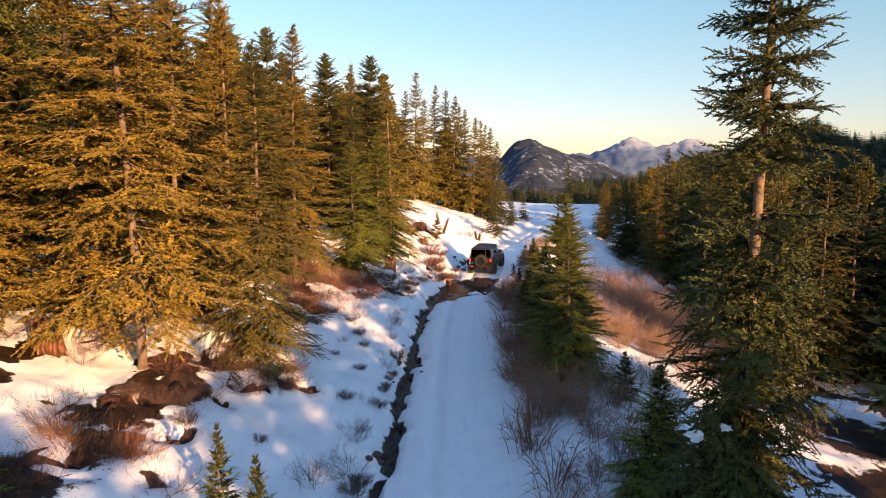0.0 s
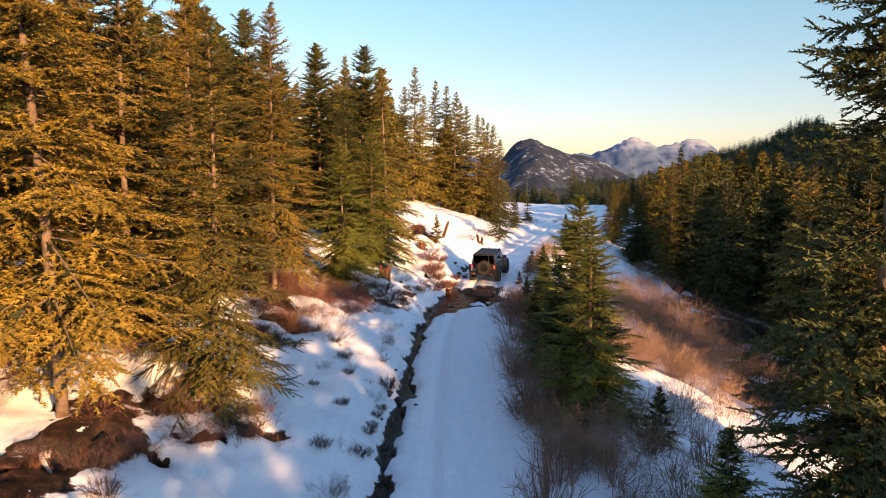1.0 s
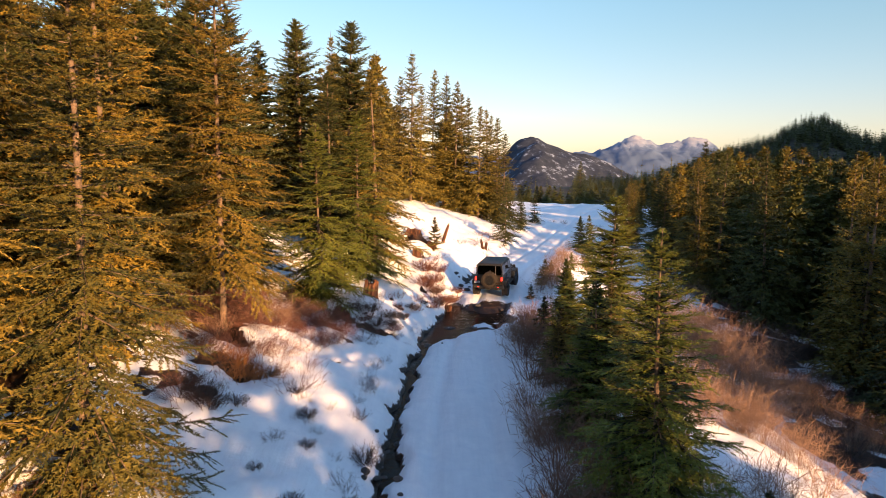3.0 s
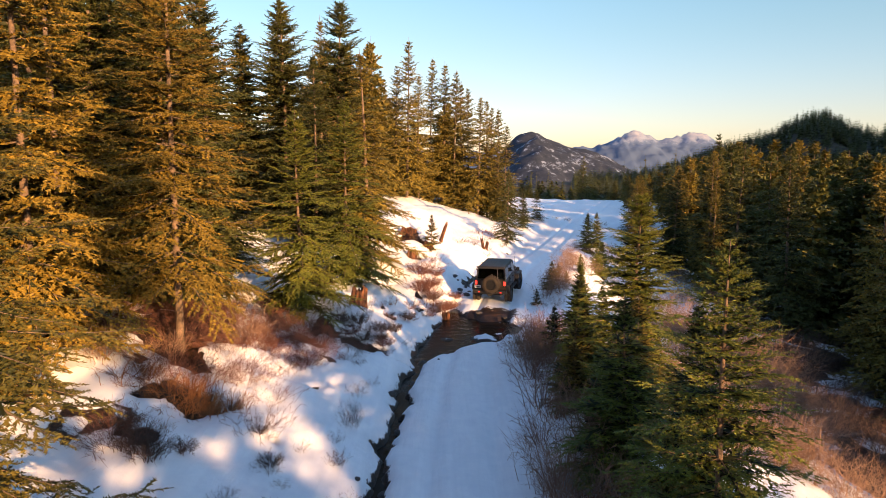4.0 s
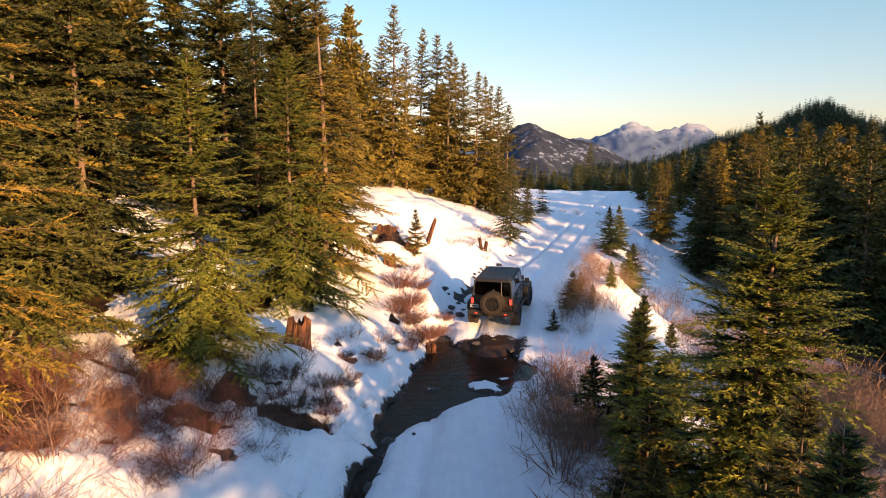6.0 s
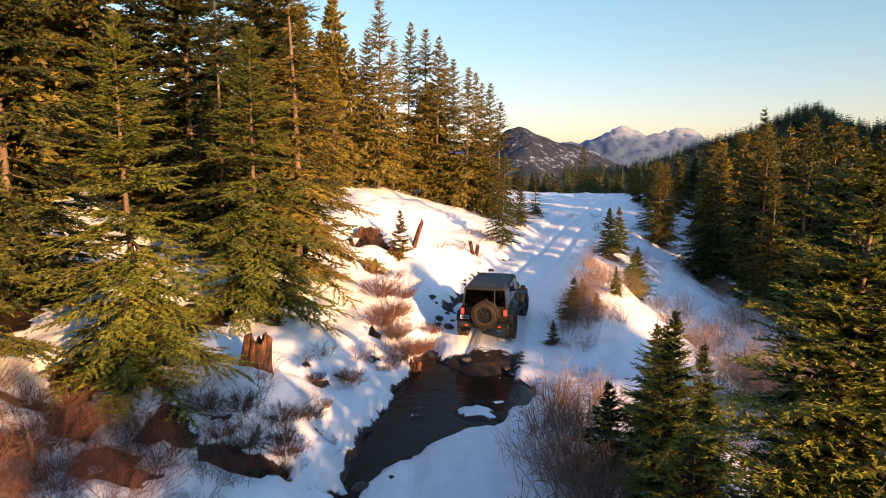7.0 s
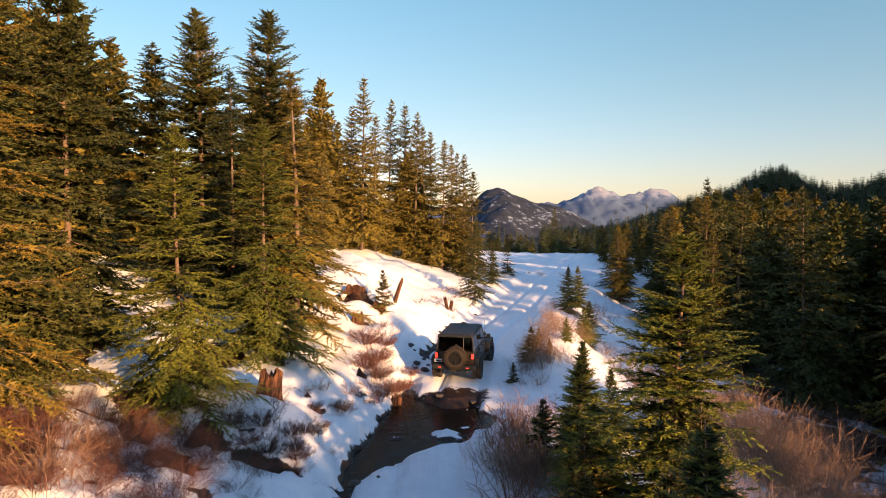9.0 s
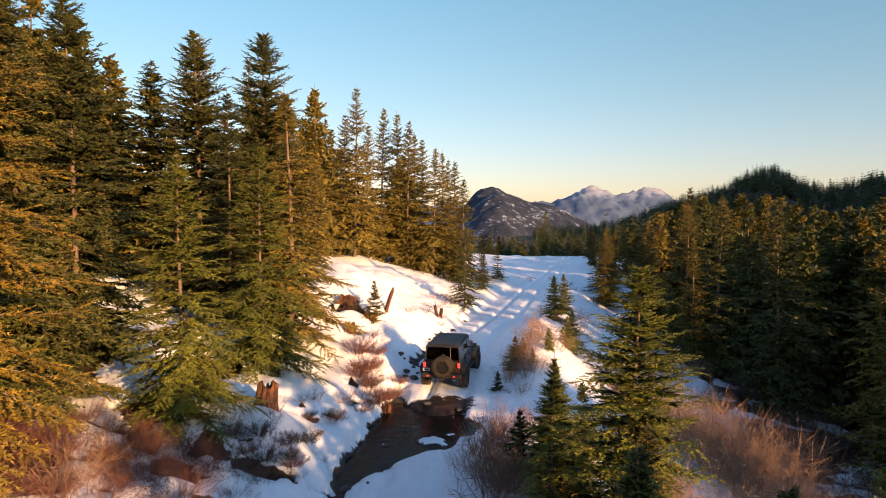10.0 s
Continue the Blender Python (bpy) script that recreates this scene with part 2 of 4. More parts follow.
FLOOR = varied("forest_floor", (.014, .014, .010), (.05, .045, .032), .15, .95, .2, .1)
GRASS = varied("dead_grass", (.17, .070, .026), (.40, .19, .070), 4, .9, .1, .004)
TWIG_DARK = varied("dark_twig", (.045, .03, .025), (.12, .08, .06), 3, .85, .1, .004)


# ---- mesh helpers ----
def mesh_of(name, verts, faces, mat, smooth_=False):
    me = bpy.data.meshes.new(name)
    me.from_pydata([tuple(v) for v in verts], [], [tuple(f) for f in faces])
    me.materials.append(mat)
    if smooth_:
        me.shade_smooth()
    me.update()
    return me


def quick_mesh(name, verts, quads, mat, smooth_=False):
    """A mesh from arrays of vertices and four-sided faces."""
    me = bpy.data.meshes.new(name)
    verts, quads = np.asarray(verts, np.float32), np.asarray(quads, np.int32)
    me.vertices.add(len(verts))
    me.vertices.foreach_set("co", verts.ravel())
    me.loops.add(quads.size)
    me.loops.foreach_set("vertex_index", quads.ravel())
    me.polygons.add(len(quads))
    me.polygons.foreach_set("loop_start", np.arange(0, quads.size, quads.shape[1], dtype=np.int32))
    me.polygons.foreach_set("loop_total", np.full(len(quads), quads.shape[1], np.int32))
    me.materials.append(mat)
    me.update(calc_edges=True)
    if smooth_:
        me.shade_smooth()
    return me


def part(name, me, parent, label=""):
    ob = new(name, me)
    ob.parent = parent
    return tagged(ob, label)


def thing(name, x, y, z, rot=0.0, label="", category="", group="", scale=(1, 1, 1)):
    ob = new(name)
    ob.matrix_world = pose(x, y, z, 0, 0, rot) @ Matrix.Diagonal((*scale, 1))
    return tagged(ob, label, category, group)


# ---- ground and road: one sheet whose columns follow the road ----
def build_ground():
    def spread(a, b, step, lo, hi, grow):
        mid = list(np.arange(a, b + step / 2, step))
        s, up = step, []
        v = b
        while v < hi:
            s *= grow
            v += s
            up.append(v)
        s, dn = step, []
        v = a
        while v > lo:
            s *= grow
            v -= s
            dn.append(v)
        return np.array(dn[::-1] + mid + up)
    us = spread(-9.9, 9.9, .18, -2600, 2600, 1.13)
    ys = spread(8, 62, .2, -120, 4600, 1.07)
    U, Y = np.meshgrid(us, ys)
    X = U + road_x(Y)
    Z = ground_z(X, Y)
    nx, ny = len(us), len(ys)
    idx = np.arange(nx * ny).reshape(ny, nx)
    quads = np.stack([idx[:-1, :-1], idx[:-1, 1:], idx[1:, 1:], idx[1:, :-1]], -1)
    verts = np.stack([X, Y, Z], -1).reshape(-1, 3)
    bare = bare_mask(X, Y).ravel()
    is_road = (np.abs(us[:-1] + .09) < 1.72)[None, :] & ((ys[:-1] > -60) & (ys[:-1] < 120))[:, None]
    for name, sel, label, cat in (("ground", ~is_road, "snow-covered hillside with bare earth patches", "ground"),
                                  ("road", is_road, "narrow snow-packed forest track with wheel ruts", "road")):
        q = quads[sel]
        used, inv = np.unique(q.ravel(), return_inverse=True)
        me = quick_mesh(name, verts[used], inv.reshape(-1, 4), SNOW, True)
        at = me.attributes.new("bare", "FLOAT", "POINT")
        at.data.foreach_set("value", bare[used].astype(np.float32))
        tagged(new(name, me), label, cat, kind="structure")


build_ground()


# ---- conifers ----
def tube(pts, radii, sides):
    """Vertices and quads of a tapered tube along points."""
    pts, radii = np.asarray(pts, float), np.asarray(radii, float)
    tang = np.gradient(pts, axis=0)
    tang /= np.linalg.norm(tang, axis=1)[:, None] + 1e-9
    ref = np.array((1.0, .3, .05)) if abs(tang[0, 2]) > .7 else np.array((0, 0, 1.0))
    a = np.cross(tang, ref)
    a /= np.linalg.norm(a, axis=1)[:, None] + 1e-9
    b = np.cross(tang, a)
    th = np.arange(sides) * 2 * math.pi / sides
    ring = pts[:, None] + radii[:, None, None] * (np.cos(th)[None, :, None] * a[:, None] + np.sin(th)[None, :, None] * b[:, None])
    n = len(pts)
    i = np.arange(n * sides).reshape(n, sides)
    q = np.stack([i[:-1], np.roll(i[:-1], -1, 1), np.roll(i[1:], -1, 1), i[1:]], -1).reshape(-1, 4)
    return ring.reshape(-1, 3), q


class Heap:
    """Collects pieces of mesh into one."""

    def __init__(self):
        self.v, self.q, self.n = [], [], 0

    def put(self, v, q):
        self.v.append(v)
        self.q.append(q + self.n)
        self.n += len(v)

    def mesh(self, name, mat, smooth_=False):
        return quick_mesh(name, np.concatenate(self.v), np.concatenate(self.q), mat, smooth_)


def kites(base, way, side, length, width):
    """Leaf-like four-sided pieces, slightly folded: arrays of base points, directions, side vectors, lengths, widths."""
    up = np.cross(way, side)
    mid = base + way * (length * .45)[:, None]
    w = (width * .5)[:, None]
    v = np.stack([base, mid + side * w - up * w * .35, base + way * length[:, None], mid - side * w - up * w * .35], 1)
    return v.reshape(-1, 3), np.arange(len(base) * 4).reshape(-1, 4)


def spikes(base, way, side, length, width):
    """Three-sided sprigs of needles: arrays as for kites."""
    w = (width * .5)[:, None]
    v = np.stack([base - side * w, base + side * w, base + way * length[:, None]], 1)
    return v.reshape(-1, 3), np.arange(len(base) * 3).reshape(-1, 3)


def norm(v):
    return v / (np.linalg.norm(v, axis=-1, keepdims=True) + 1e-9)


def conifer(seed, height, radius, whorls, per, twigs, tufts, skirt=.04, spire=.0, ragged=.3, fat=1.0, droop=.25, limbs=True, slim=.36, sprig=1.0, core=.42, inner=12, tuck=1.0, girth=.0095, full=.85, web=.38, thick=.22, hang=.14):
    """Trunk and crown meshes of a fir. skirt: bare part of the trunk; spire: bare part of the top."""
    r = np.random.RandomState(seed)
    wood, green, shaded = Heap(), Heap(), Heap()
    n = 14
    zz = np.linspace(0, height, n)
    bend = .012 * height
    trunk = np.stack([bend * np.sin(zz / height * 3 + seed), bend * np.cos(zz / height * 2.3 + seed * 2), zz], 1)
    trunk -= trunk[0]
    trunk[0, 2] = -.4
    wood.put(*tube(trunk, girth * height * (1 - zz / height) ** .8 + .006, 9))
    for w in range(whorls):
        f = 1 - (w + .5) / whorls                 # 1 at the ground, 0 at the top
        f = f ** 1.1
        z0 = height * (1 - spire) - f * height * (1 - spire - skirt)
        if r.rand() < .06:
            continue
        for k in range(per):
            if r.rand() < ragged * .35:
                continue
            az = (k + .55 * r.rand()) / per * 2 * math.pi + w * 2.4
            env = (.04 + .96 * f ** full) * (1 - .22 * max(0, f - .92) / .08)
            L = radius * env * (1 + ragged * (r.rand() * 1.5 - .9))
            if L < .05:
                continue
            el = radians(38 - 62 * min(1, f * 1.25) * (.6 + droop) + r.randn() * 9)
            zb = z0 + r.randn() * height / whorls * .18
            out = np.array((math.cos(az), math.sin(az), 0))
            base = np.array((np.interp(zb, zz, trunk[:, 0]), np.interp(zb, zz, trunk[:, 1]), zb))
            s = np.linspace(0, 1, 4)
            sag = -droop * L * .60 * s ** 2 + .42 * droop * L * s ** 4
            spine = base + out * (L * s * math.cos(el))[:, None] + np.array((0, 0, 1)) * (L * s * math.sin(el) + sag)[:, None]
            if limbs:
                wood.put(*tube(spine, (.006 + .011 * L) * (1 - .85 * s), 3))
            nt = max(5, int(twigs * (.5 + .5 * L / radius)))
            st = np.linspace(.12, 1, nt) ** .9
            pos = np.stack([np.interp(st, s, spine[:, i]) for i in range(3)], 1)
            tang = norm(spine[-1] - spine[0])
            flat = norm(np.cross(tang, np.array((0, 0, 1.0))))
            sign = np.where(np.arange(nt) % 2, 1.0, -1.0)
            spread_ = np.radians(38 + 26 * (1 - st) + r.randn(nt) * 8)
            spread_[-1] = 0
            way = norm(tang[None] * np.cos(spread_)[:, None] + flat[None] * (sign * np.sin(spread_))[:, None] + np.array((0, 0, 1.0)) * (r.randn(nt) * hang - .14)[:, None])
            lt = (L * web * (1 - .60 * st) + .019 * height * fat * (.3 + .7 * f ** .5)) * (.75 + .5 * r.rand(nt))
            up = norm(np.cross(flat, tang))
            side0 = norm(np.cross(way, up[None]))
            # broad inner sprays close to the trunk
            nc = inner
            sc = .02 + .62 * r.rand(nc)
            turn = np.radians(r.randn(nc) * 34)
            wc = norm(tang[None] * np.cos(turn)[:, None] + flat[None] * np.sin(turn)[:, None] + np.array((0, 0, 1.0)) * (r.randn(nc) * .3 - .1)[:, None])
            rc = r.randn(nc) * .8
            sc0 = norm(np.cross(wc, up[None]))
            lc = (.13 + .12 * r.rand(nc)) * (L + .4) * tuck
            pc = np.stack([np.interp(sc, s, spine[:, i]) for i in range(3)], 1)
            shaded.put(*spikes(pc, wc, sc0 * np.cos(rc)[:, None] + np.cross(wc, sc0) * np.sin(rc)[:, None], lc, lc * core))
            for j in range(tufts):
                g = (j + .2) / tufts
                p = pos + way * (lt * g)[:, None]
                sg = 1.0 if j % 2 else -1.0
                a = np.radians(46 + 20 * r.randn(nt)) * sg * (.15 if j == tufts - 1 else 1)
                wy = norm(way * np.cos(a)[:, None] + side0 * np.sin(a)[:, None] + up[None] * (thick * r.randn(nt) + .06)[:, None])
                roll = r.randn(nt) * .75
                s0 = norm(np.cross(wy, up[None]))
                sd = s0 * np.cos(roll)[:, None] + np.cross(wy, s0) * np.sin(roll)[:, None]
                ln = (lt * (.66 - .30 * g) + .006 * height) * sprig
                green.put(*spikes(p, wy, sd, ln, ln * slim * fat))
    return wood, green, shaded


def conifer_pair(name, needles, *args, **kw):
    wood, green, shaded = conifer(*args, **kw)
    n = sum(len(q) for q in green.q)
    green.put(np.concatenate(shaded.v), np.concatenate(shaded.q))
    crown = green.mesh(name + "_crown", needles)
    crown.materials.append(NEEDLES_INNER_SHADE)           # crown shade put into darker needles close to the trunk
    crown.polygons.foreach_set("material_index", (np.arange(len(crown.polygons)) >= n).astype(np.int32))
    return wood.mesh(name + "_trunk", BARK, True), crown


BOUGHS = dict(slim=.46, inner=34, full=.78, web=.27, thick=.40, hang=.19)
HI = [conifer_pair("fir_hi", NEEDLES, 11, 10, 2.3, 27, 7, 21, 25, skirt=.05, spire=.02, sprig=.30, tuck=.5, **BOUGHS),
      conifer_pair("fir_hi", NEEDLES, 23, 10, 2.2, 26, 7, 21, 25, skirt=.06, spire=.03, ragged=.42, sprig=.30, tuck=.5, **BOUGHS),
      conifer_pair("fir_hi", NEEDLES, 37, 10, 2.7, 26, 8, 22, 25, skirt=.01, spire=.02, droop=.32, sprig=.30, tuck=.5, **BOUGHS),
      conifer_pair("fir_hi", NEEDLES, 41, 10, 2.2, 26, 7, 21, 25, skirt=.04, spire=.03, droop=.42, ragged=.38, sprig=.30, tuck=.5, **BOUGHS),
      conifer_pair("fir_hi", NEEDLES_SHADE, 45, 10, 2.3, 33, 8, 19, 22, skirt=.04, spire=.01, sprig=.34, tuck=.6, **{**BOUGHS, "full": .6})]
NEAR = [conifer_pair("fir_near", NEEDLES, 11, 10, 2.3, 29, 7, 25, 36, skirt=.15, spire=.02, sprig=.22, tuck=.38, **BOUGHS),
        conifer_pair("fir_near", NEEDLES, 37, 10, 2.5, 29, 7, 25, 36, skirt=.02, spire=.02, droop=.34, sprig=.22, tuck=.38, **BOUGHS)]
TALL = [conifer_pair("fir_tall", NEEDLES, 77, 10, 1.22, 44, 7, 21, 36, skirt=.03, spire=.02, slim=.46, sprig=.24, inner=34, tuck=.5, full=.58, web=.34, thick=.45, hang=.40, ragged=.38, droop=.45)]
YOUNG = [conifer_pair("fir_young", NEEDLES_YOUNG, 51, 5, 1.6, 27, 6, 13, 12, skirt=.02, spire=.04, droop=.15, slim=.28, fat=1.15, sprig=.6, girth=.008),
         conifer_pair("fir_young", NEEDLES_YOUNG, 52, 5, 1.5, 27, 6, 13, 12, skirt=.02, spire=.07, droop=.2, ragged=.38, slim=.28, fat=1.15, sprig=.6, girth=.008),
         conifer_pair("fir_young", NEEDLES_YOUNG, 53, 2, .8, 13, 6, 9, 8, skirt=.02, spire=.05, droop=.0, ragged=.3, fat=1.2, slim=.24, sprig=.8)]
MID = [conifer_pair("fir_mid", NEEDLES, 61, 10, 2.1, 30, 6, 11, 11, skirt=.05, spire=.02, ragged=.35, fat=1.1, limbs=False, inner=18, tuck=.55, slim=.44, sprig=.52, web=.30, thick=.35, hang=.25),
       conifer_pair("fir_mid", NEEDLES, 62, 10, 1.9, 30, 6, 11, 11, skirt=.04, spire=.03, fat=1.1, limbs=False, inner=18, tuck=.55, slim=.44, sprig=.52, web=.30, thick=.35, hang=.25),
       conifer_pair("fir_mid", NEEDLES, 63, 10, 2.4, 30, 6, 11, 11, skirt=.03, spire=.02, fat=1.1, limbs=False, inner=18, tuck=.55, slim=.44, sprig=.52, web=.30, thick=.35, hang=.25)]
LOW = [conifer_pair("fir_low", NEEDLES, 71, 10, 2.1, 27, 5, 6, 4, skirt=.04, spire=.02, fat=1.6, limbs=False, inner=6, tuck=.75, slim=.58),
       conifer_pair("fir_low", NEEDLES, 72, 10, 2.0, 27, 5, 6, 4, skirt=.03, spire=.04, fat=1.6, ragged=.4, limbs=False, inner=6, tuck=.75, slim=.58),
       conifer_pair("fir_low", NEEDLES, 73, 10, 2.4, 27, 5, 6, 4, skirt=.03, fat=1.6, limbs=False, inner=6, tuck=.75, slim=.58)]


FAR = [tuple(np.concatenate(a) for a in (h.v, h.q)) for h in (conifer(81, 10, 2.2, 24, 6, 5, 3, skirt=.03, fat=1.9, limbs=False, inner=2, slim=.6)[1],
                                                             conifer(82, 10, 2.5, 24, 6, 5, 3, skirt=.02, fat=1.9, ragged=.4, limbs=False, inner=2, slim=.6)[1])]


def tree(kind, which, x, y, top, wide=1.0, rot=None, label="", group="", base=None, needles=None):
    """A fir whose top is at height top over zero level and whose foot is on the ground."""
    trunk_me, crown_me = kind[which % len(kind)]
    full = {id(HI): 10, id(NEAR): 10, id(MID): 10, id(LOW): 10, id(YOUNG): (5, 5, 2)[which % 3], id(TALL): 10}[id(kind)]
    z = gz(x, y) - .05 if base is None else base
    k = (top - z) / full
    rot = (x * 47.3 + y * 31.7) % 360 if rot is None else rot
    ob = thing("fir_tree", x, y, z, rot, label, "tree", group, (k * wide, k * wide, k))
    part("trunk", trunk_me, ob)
    crown = part("crown", crown_me, ob)
    if needles:
        crown.material_slots[0].link = "OBJECT"
        crown.material_slots[0].material = needles
    return ob


LIT = "tall fir tree with sunlit golden-green needles on the snowy bank"
for kind, which, x, y, top, wide in (
        (NEAR, 0, -8.0, 17.0, 15.5, .95), (NEAR, 1, -5.9, 20.2, 11.2, 1.0), (NEAR, 0, -6.85, 30.1, 13.6, .95),
        (HI, 1, -11.0, 19.5, 16.5, 1.1), (HI, 0, -12.5, 14.5, 15.5, .9), (HI, 0, -9.6, 23.5, 15.5, .9),
        (HI, 0, -8.8, 27.0, 14.6, .9), (HI, 1, -10.5, 31.0, 16.0, .9), (HI, 2, -5.0, 36.9, 8.8, 1.15),
        (HI, 1, -6.3, 46.4, 12.5, .85), (HI, 2, -4.2, 42.7, 9.8, 1.1), (HI, 4, -5.5, 49.0, 15.4, 1.1),
        (HI, 3, -3.8, 46.6, 12.6, 1.25), (HI, 4, -9.0, 35.0, 14.5, 1.0), (HI, 4, -9.5, 40.0, 14.0, 1.0), (HI, 4, -8.8, 50.4, 15.7, 1.15), (MID, 0, -12.3, 53.4, 15.3, 1.45), (HI, 4, -11.7, 40.9, 14.2, 1.1),
        (HI, 0, -11.5, 25.5, 16.0, 1.0), (HI, 2, -14.5, 20.0, 15.0, 1.0), (HI, 1, -13.5, 17.0, 15.5, 1.0), (HI, 4, -12.0, 36.0, 15.5, 1.0)):
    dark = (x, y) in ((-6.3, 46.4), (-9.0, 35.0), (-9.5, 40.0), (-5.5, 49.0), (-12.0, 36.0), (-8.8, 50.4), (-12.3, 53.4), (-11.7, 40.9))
    tree(kind, which, x, y, top, wide, label="tall shaded dark green fir in the wood on the bank" if dark else LIT, group="firs on the bank", needles=NEEDLES_SHADE if dark else NEEDLES_YOUNG if (x, y) in ((-4.2, 42.7), (-5.0, 36.9)) else None if (x, y) == (-5.9, 20.2) else NEEDLES_SUNLIT if y < 31 else None)
# unseen firs beside and behind the first viewpoint, added to shade the track
for i, (x, y) in enumerate(((8.5, -3), (11, -9), (9, -15), (13, -4), (15, -16), (10, -22), (16, -10), (15, 6), (10.5, 2.5), (12, -14), (14.5, -23), (9, -27), (8, -8.5), (8.5, 5), (6.8, 1), (7.2, -5.5), (10.5, 8.2), *((11 + k * 5 % 9 + (k > 11) * 3, (1 + k * 1.25 - 11 - k * 5 % 9 - (k > 11) * 3) / .782) for k in range(16) if k not in (10, 11, 12)), (21, 24.4), (23.6, 21.2), (26, 18.2), (17, 7.5), (18.3, 10), (17.4, 8.8))):
    tree(LOW, i, x, y, 6.6 + (i * 37 % 30) / 18 + 2.2 * (i > 29), 1.4, label="unseen dark fir added below the track for its shade", group="firs below the track")

RIGHT = "fir tree with dark green needles beside the track"
tall_fir = tree(TALL, 0, 5.45, 11.5, 13.8, 1.0, needles=NEEDLES_SHADE, label="tall ragged fir with snow patches on its lower branches")
tree(HI, 4, 5.6, 31.0, 6.1, 1.38, label=RIGHT, needles=NEEDLES_YOUNG)
tree(HI, 2, 4.35, 21.8, 5.9, 1.3, needles=NEEDLES_YOUNG, label="young bright green fir beside the track")
tree(YOUNG, 1, 4.6, 33.8, 3.9, .8, label=RIGHT)
tree(YOUNG, 0, 4.2, 26.5, 4.2, 1.2, label=RIGHT)
tree(YOUNG, 0, 11.4, 60.5, 3.4, 1.0, label="small fir on the snowy shoulder")
tree(YOUNG, 1, 10.2, 58.5, 3.6, 1.0, label="small fir on the snowy shoulder")
tree(YOUNG, 2, -4.15, 11.5, 2.7, .62, label="fir sapling standing in snow")
tree(YOUNG, 2, -3.2, 10.6, 2.5, .62, label="fir sapling standing in snow")
tree(YOUNG, 0, -7.4, 9.6, 3.9, 1.0, label="young fir at the foot of the bank")
tree(MID, 2, 5.2, 64.0, 6.4, .95, label="dark fir at the edge of the track", needles=NEEDLES_SHADE)
tree(MID, 0, 7.5, 73.0, 4.6, 1.3, label="dark fir at the edge of the clearing", needles=NEEDLES_SHADE)
tree(MID, 2, 10.2, 83.0, 4.0, 1.3, label="squat dark fir at the edge of the clearing", needles=NEEDLES_SHADE)
tree(MID, 1, 8.6, 81.0, 3.7, 1.3, label="squat dark fir at the edge of the clearing", needles=NEEDLES_SHADE)
tree(MID, 2, 19.0, 77.0, 5.9, 1.2, label="dark rounded fir at the edge of the clearing", needles=NEEDLES_SHADE)
for which, x, y, top, wide in ((0, 5.0, 24.5, 4.5, 1.0), (2, 4.5, 28.4, 2.9, 1.2), (2, 4.1, 31.5, 2.4, 1.2), (2, 4.2, 35.6, 1.9, 1.2),
                               (0, 5.8, 35.2, 2.8, .9), (1, 6.3, 32.6, 3.3, 1.1), (2, 5.8, 20.4, 1.5, 1.1), (0, 4.7, 13.6, 3.2, 1.2), (2, 3.6, 19.6, 1.2, 1.0),
                               (0, 4.5, 32.2, 3.0, 1.1), (0, 5.1, 28.9, 3.7, 1.0), (1, 3.9, 30.3, 2.2, 1.2), (2, -.5, 51.3, 3.9, .9), (2, 4.9, 45.1, .7, 1.0), (1, 5.3, 36.2, 3.0, 1.0), (1, 4.95, 35.0, 3.3, 1.0), (1, 7.4, 46.6, 2.3, 1.1), (0, 9.0, 50.0, 2.2, 1.2), (1, 9.6, 51.4, 2.4, 1.2)):
    tree(YOUNG, which, x, y, top, wide, label=RIGHT if x > 0 else "spindly fir sapling on a snow mound", needles=NEEDLES if int(y * 10) % 2 else None)

for x, y, top, wide in ((5.9, 46.5, 1.9, 1.5), (6.35, 47.3, 1.7, 1.5), (6.5, 45.8, 1.5, 1.4)):
    tree(YOUNG, 0, x, y, top, wide, label="small sunlit golden-green fir on a snow mound", needles=NEEDLES_SUNLIT)

# the wood on the bank, farther along
rs = np.random.RandomState(5)
for i, (x, y, top) in enumerate(((-6.0, 75.8, 15.6), (-3.2, 73.5, 18.1), (-4.6, 79.0, 16.5), (-1.2, 80.3, 17.3), (0, 79.1, 16.8), (-2.2, 76.5, 15.2), (1.2, 78, 15.8), (2.2, 80, 15.0),
                                 (3.5, 76.6, 13.2), (2.8, 82, 14.6), (4.6, 79, 13.2), (6.1, 75.3, 10.4), (5.6, 78.5, 12.2), (5.2, 84, 13.0), (-7.5, 68, 15.5), (-8.5, 62, 15.0),
                                 (-8.0, 56.5, 16.3), (-9.5, 52.6, 16.2), (-5.4, 66, 12.0), (-6.6, 59.5, 14.0))):
    tree(MID, i, x, y, top, .85 + .2 * (i * 37 % 10) / 10, label="slender fir in the sunlit wood", group="firs of the wood")
for i in range(34):
    y = 52 + 55 * rs.rand()
    x = np.interp(y, (50, 60, 76, 90, 107), (-11, -10, -5.0, -1, 3)) - 14 * rs.rand()
    tree(LOW, i, x, y, 14.5 + 4 * rs.rand() - 3 * smooth(85, 100, y), .85 + .25 * rs.rand(), label="slender fir in the sunlit wood", group="firs of the wood")
for i in range(32):
    y = 14 + 40 * rs.rand()
    x = -13 - 18 * rs.rand()
    tree(HI if x > -15.5 and y < 40 else MID, i, x, y, 14 + 5 * rs.rand(), .9 + .3 * rs.rand(), label="tall dark fir deep in the wood", group="firs of the wood", needles=NEEDLES_SUNLIT if x > -15.5 and y < 30 else NEEDLES_SHADE)


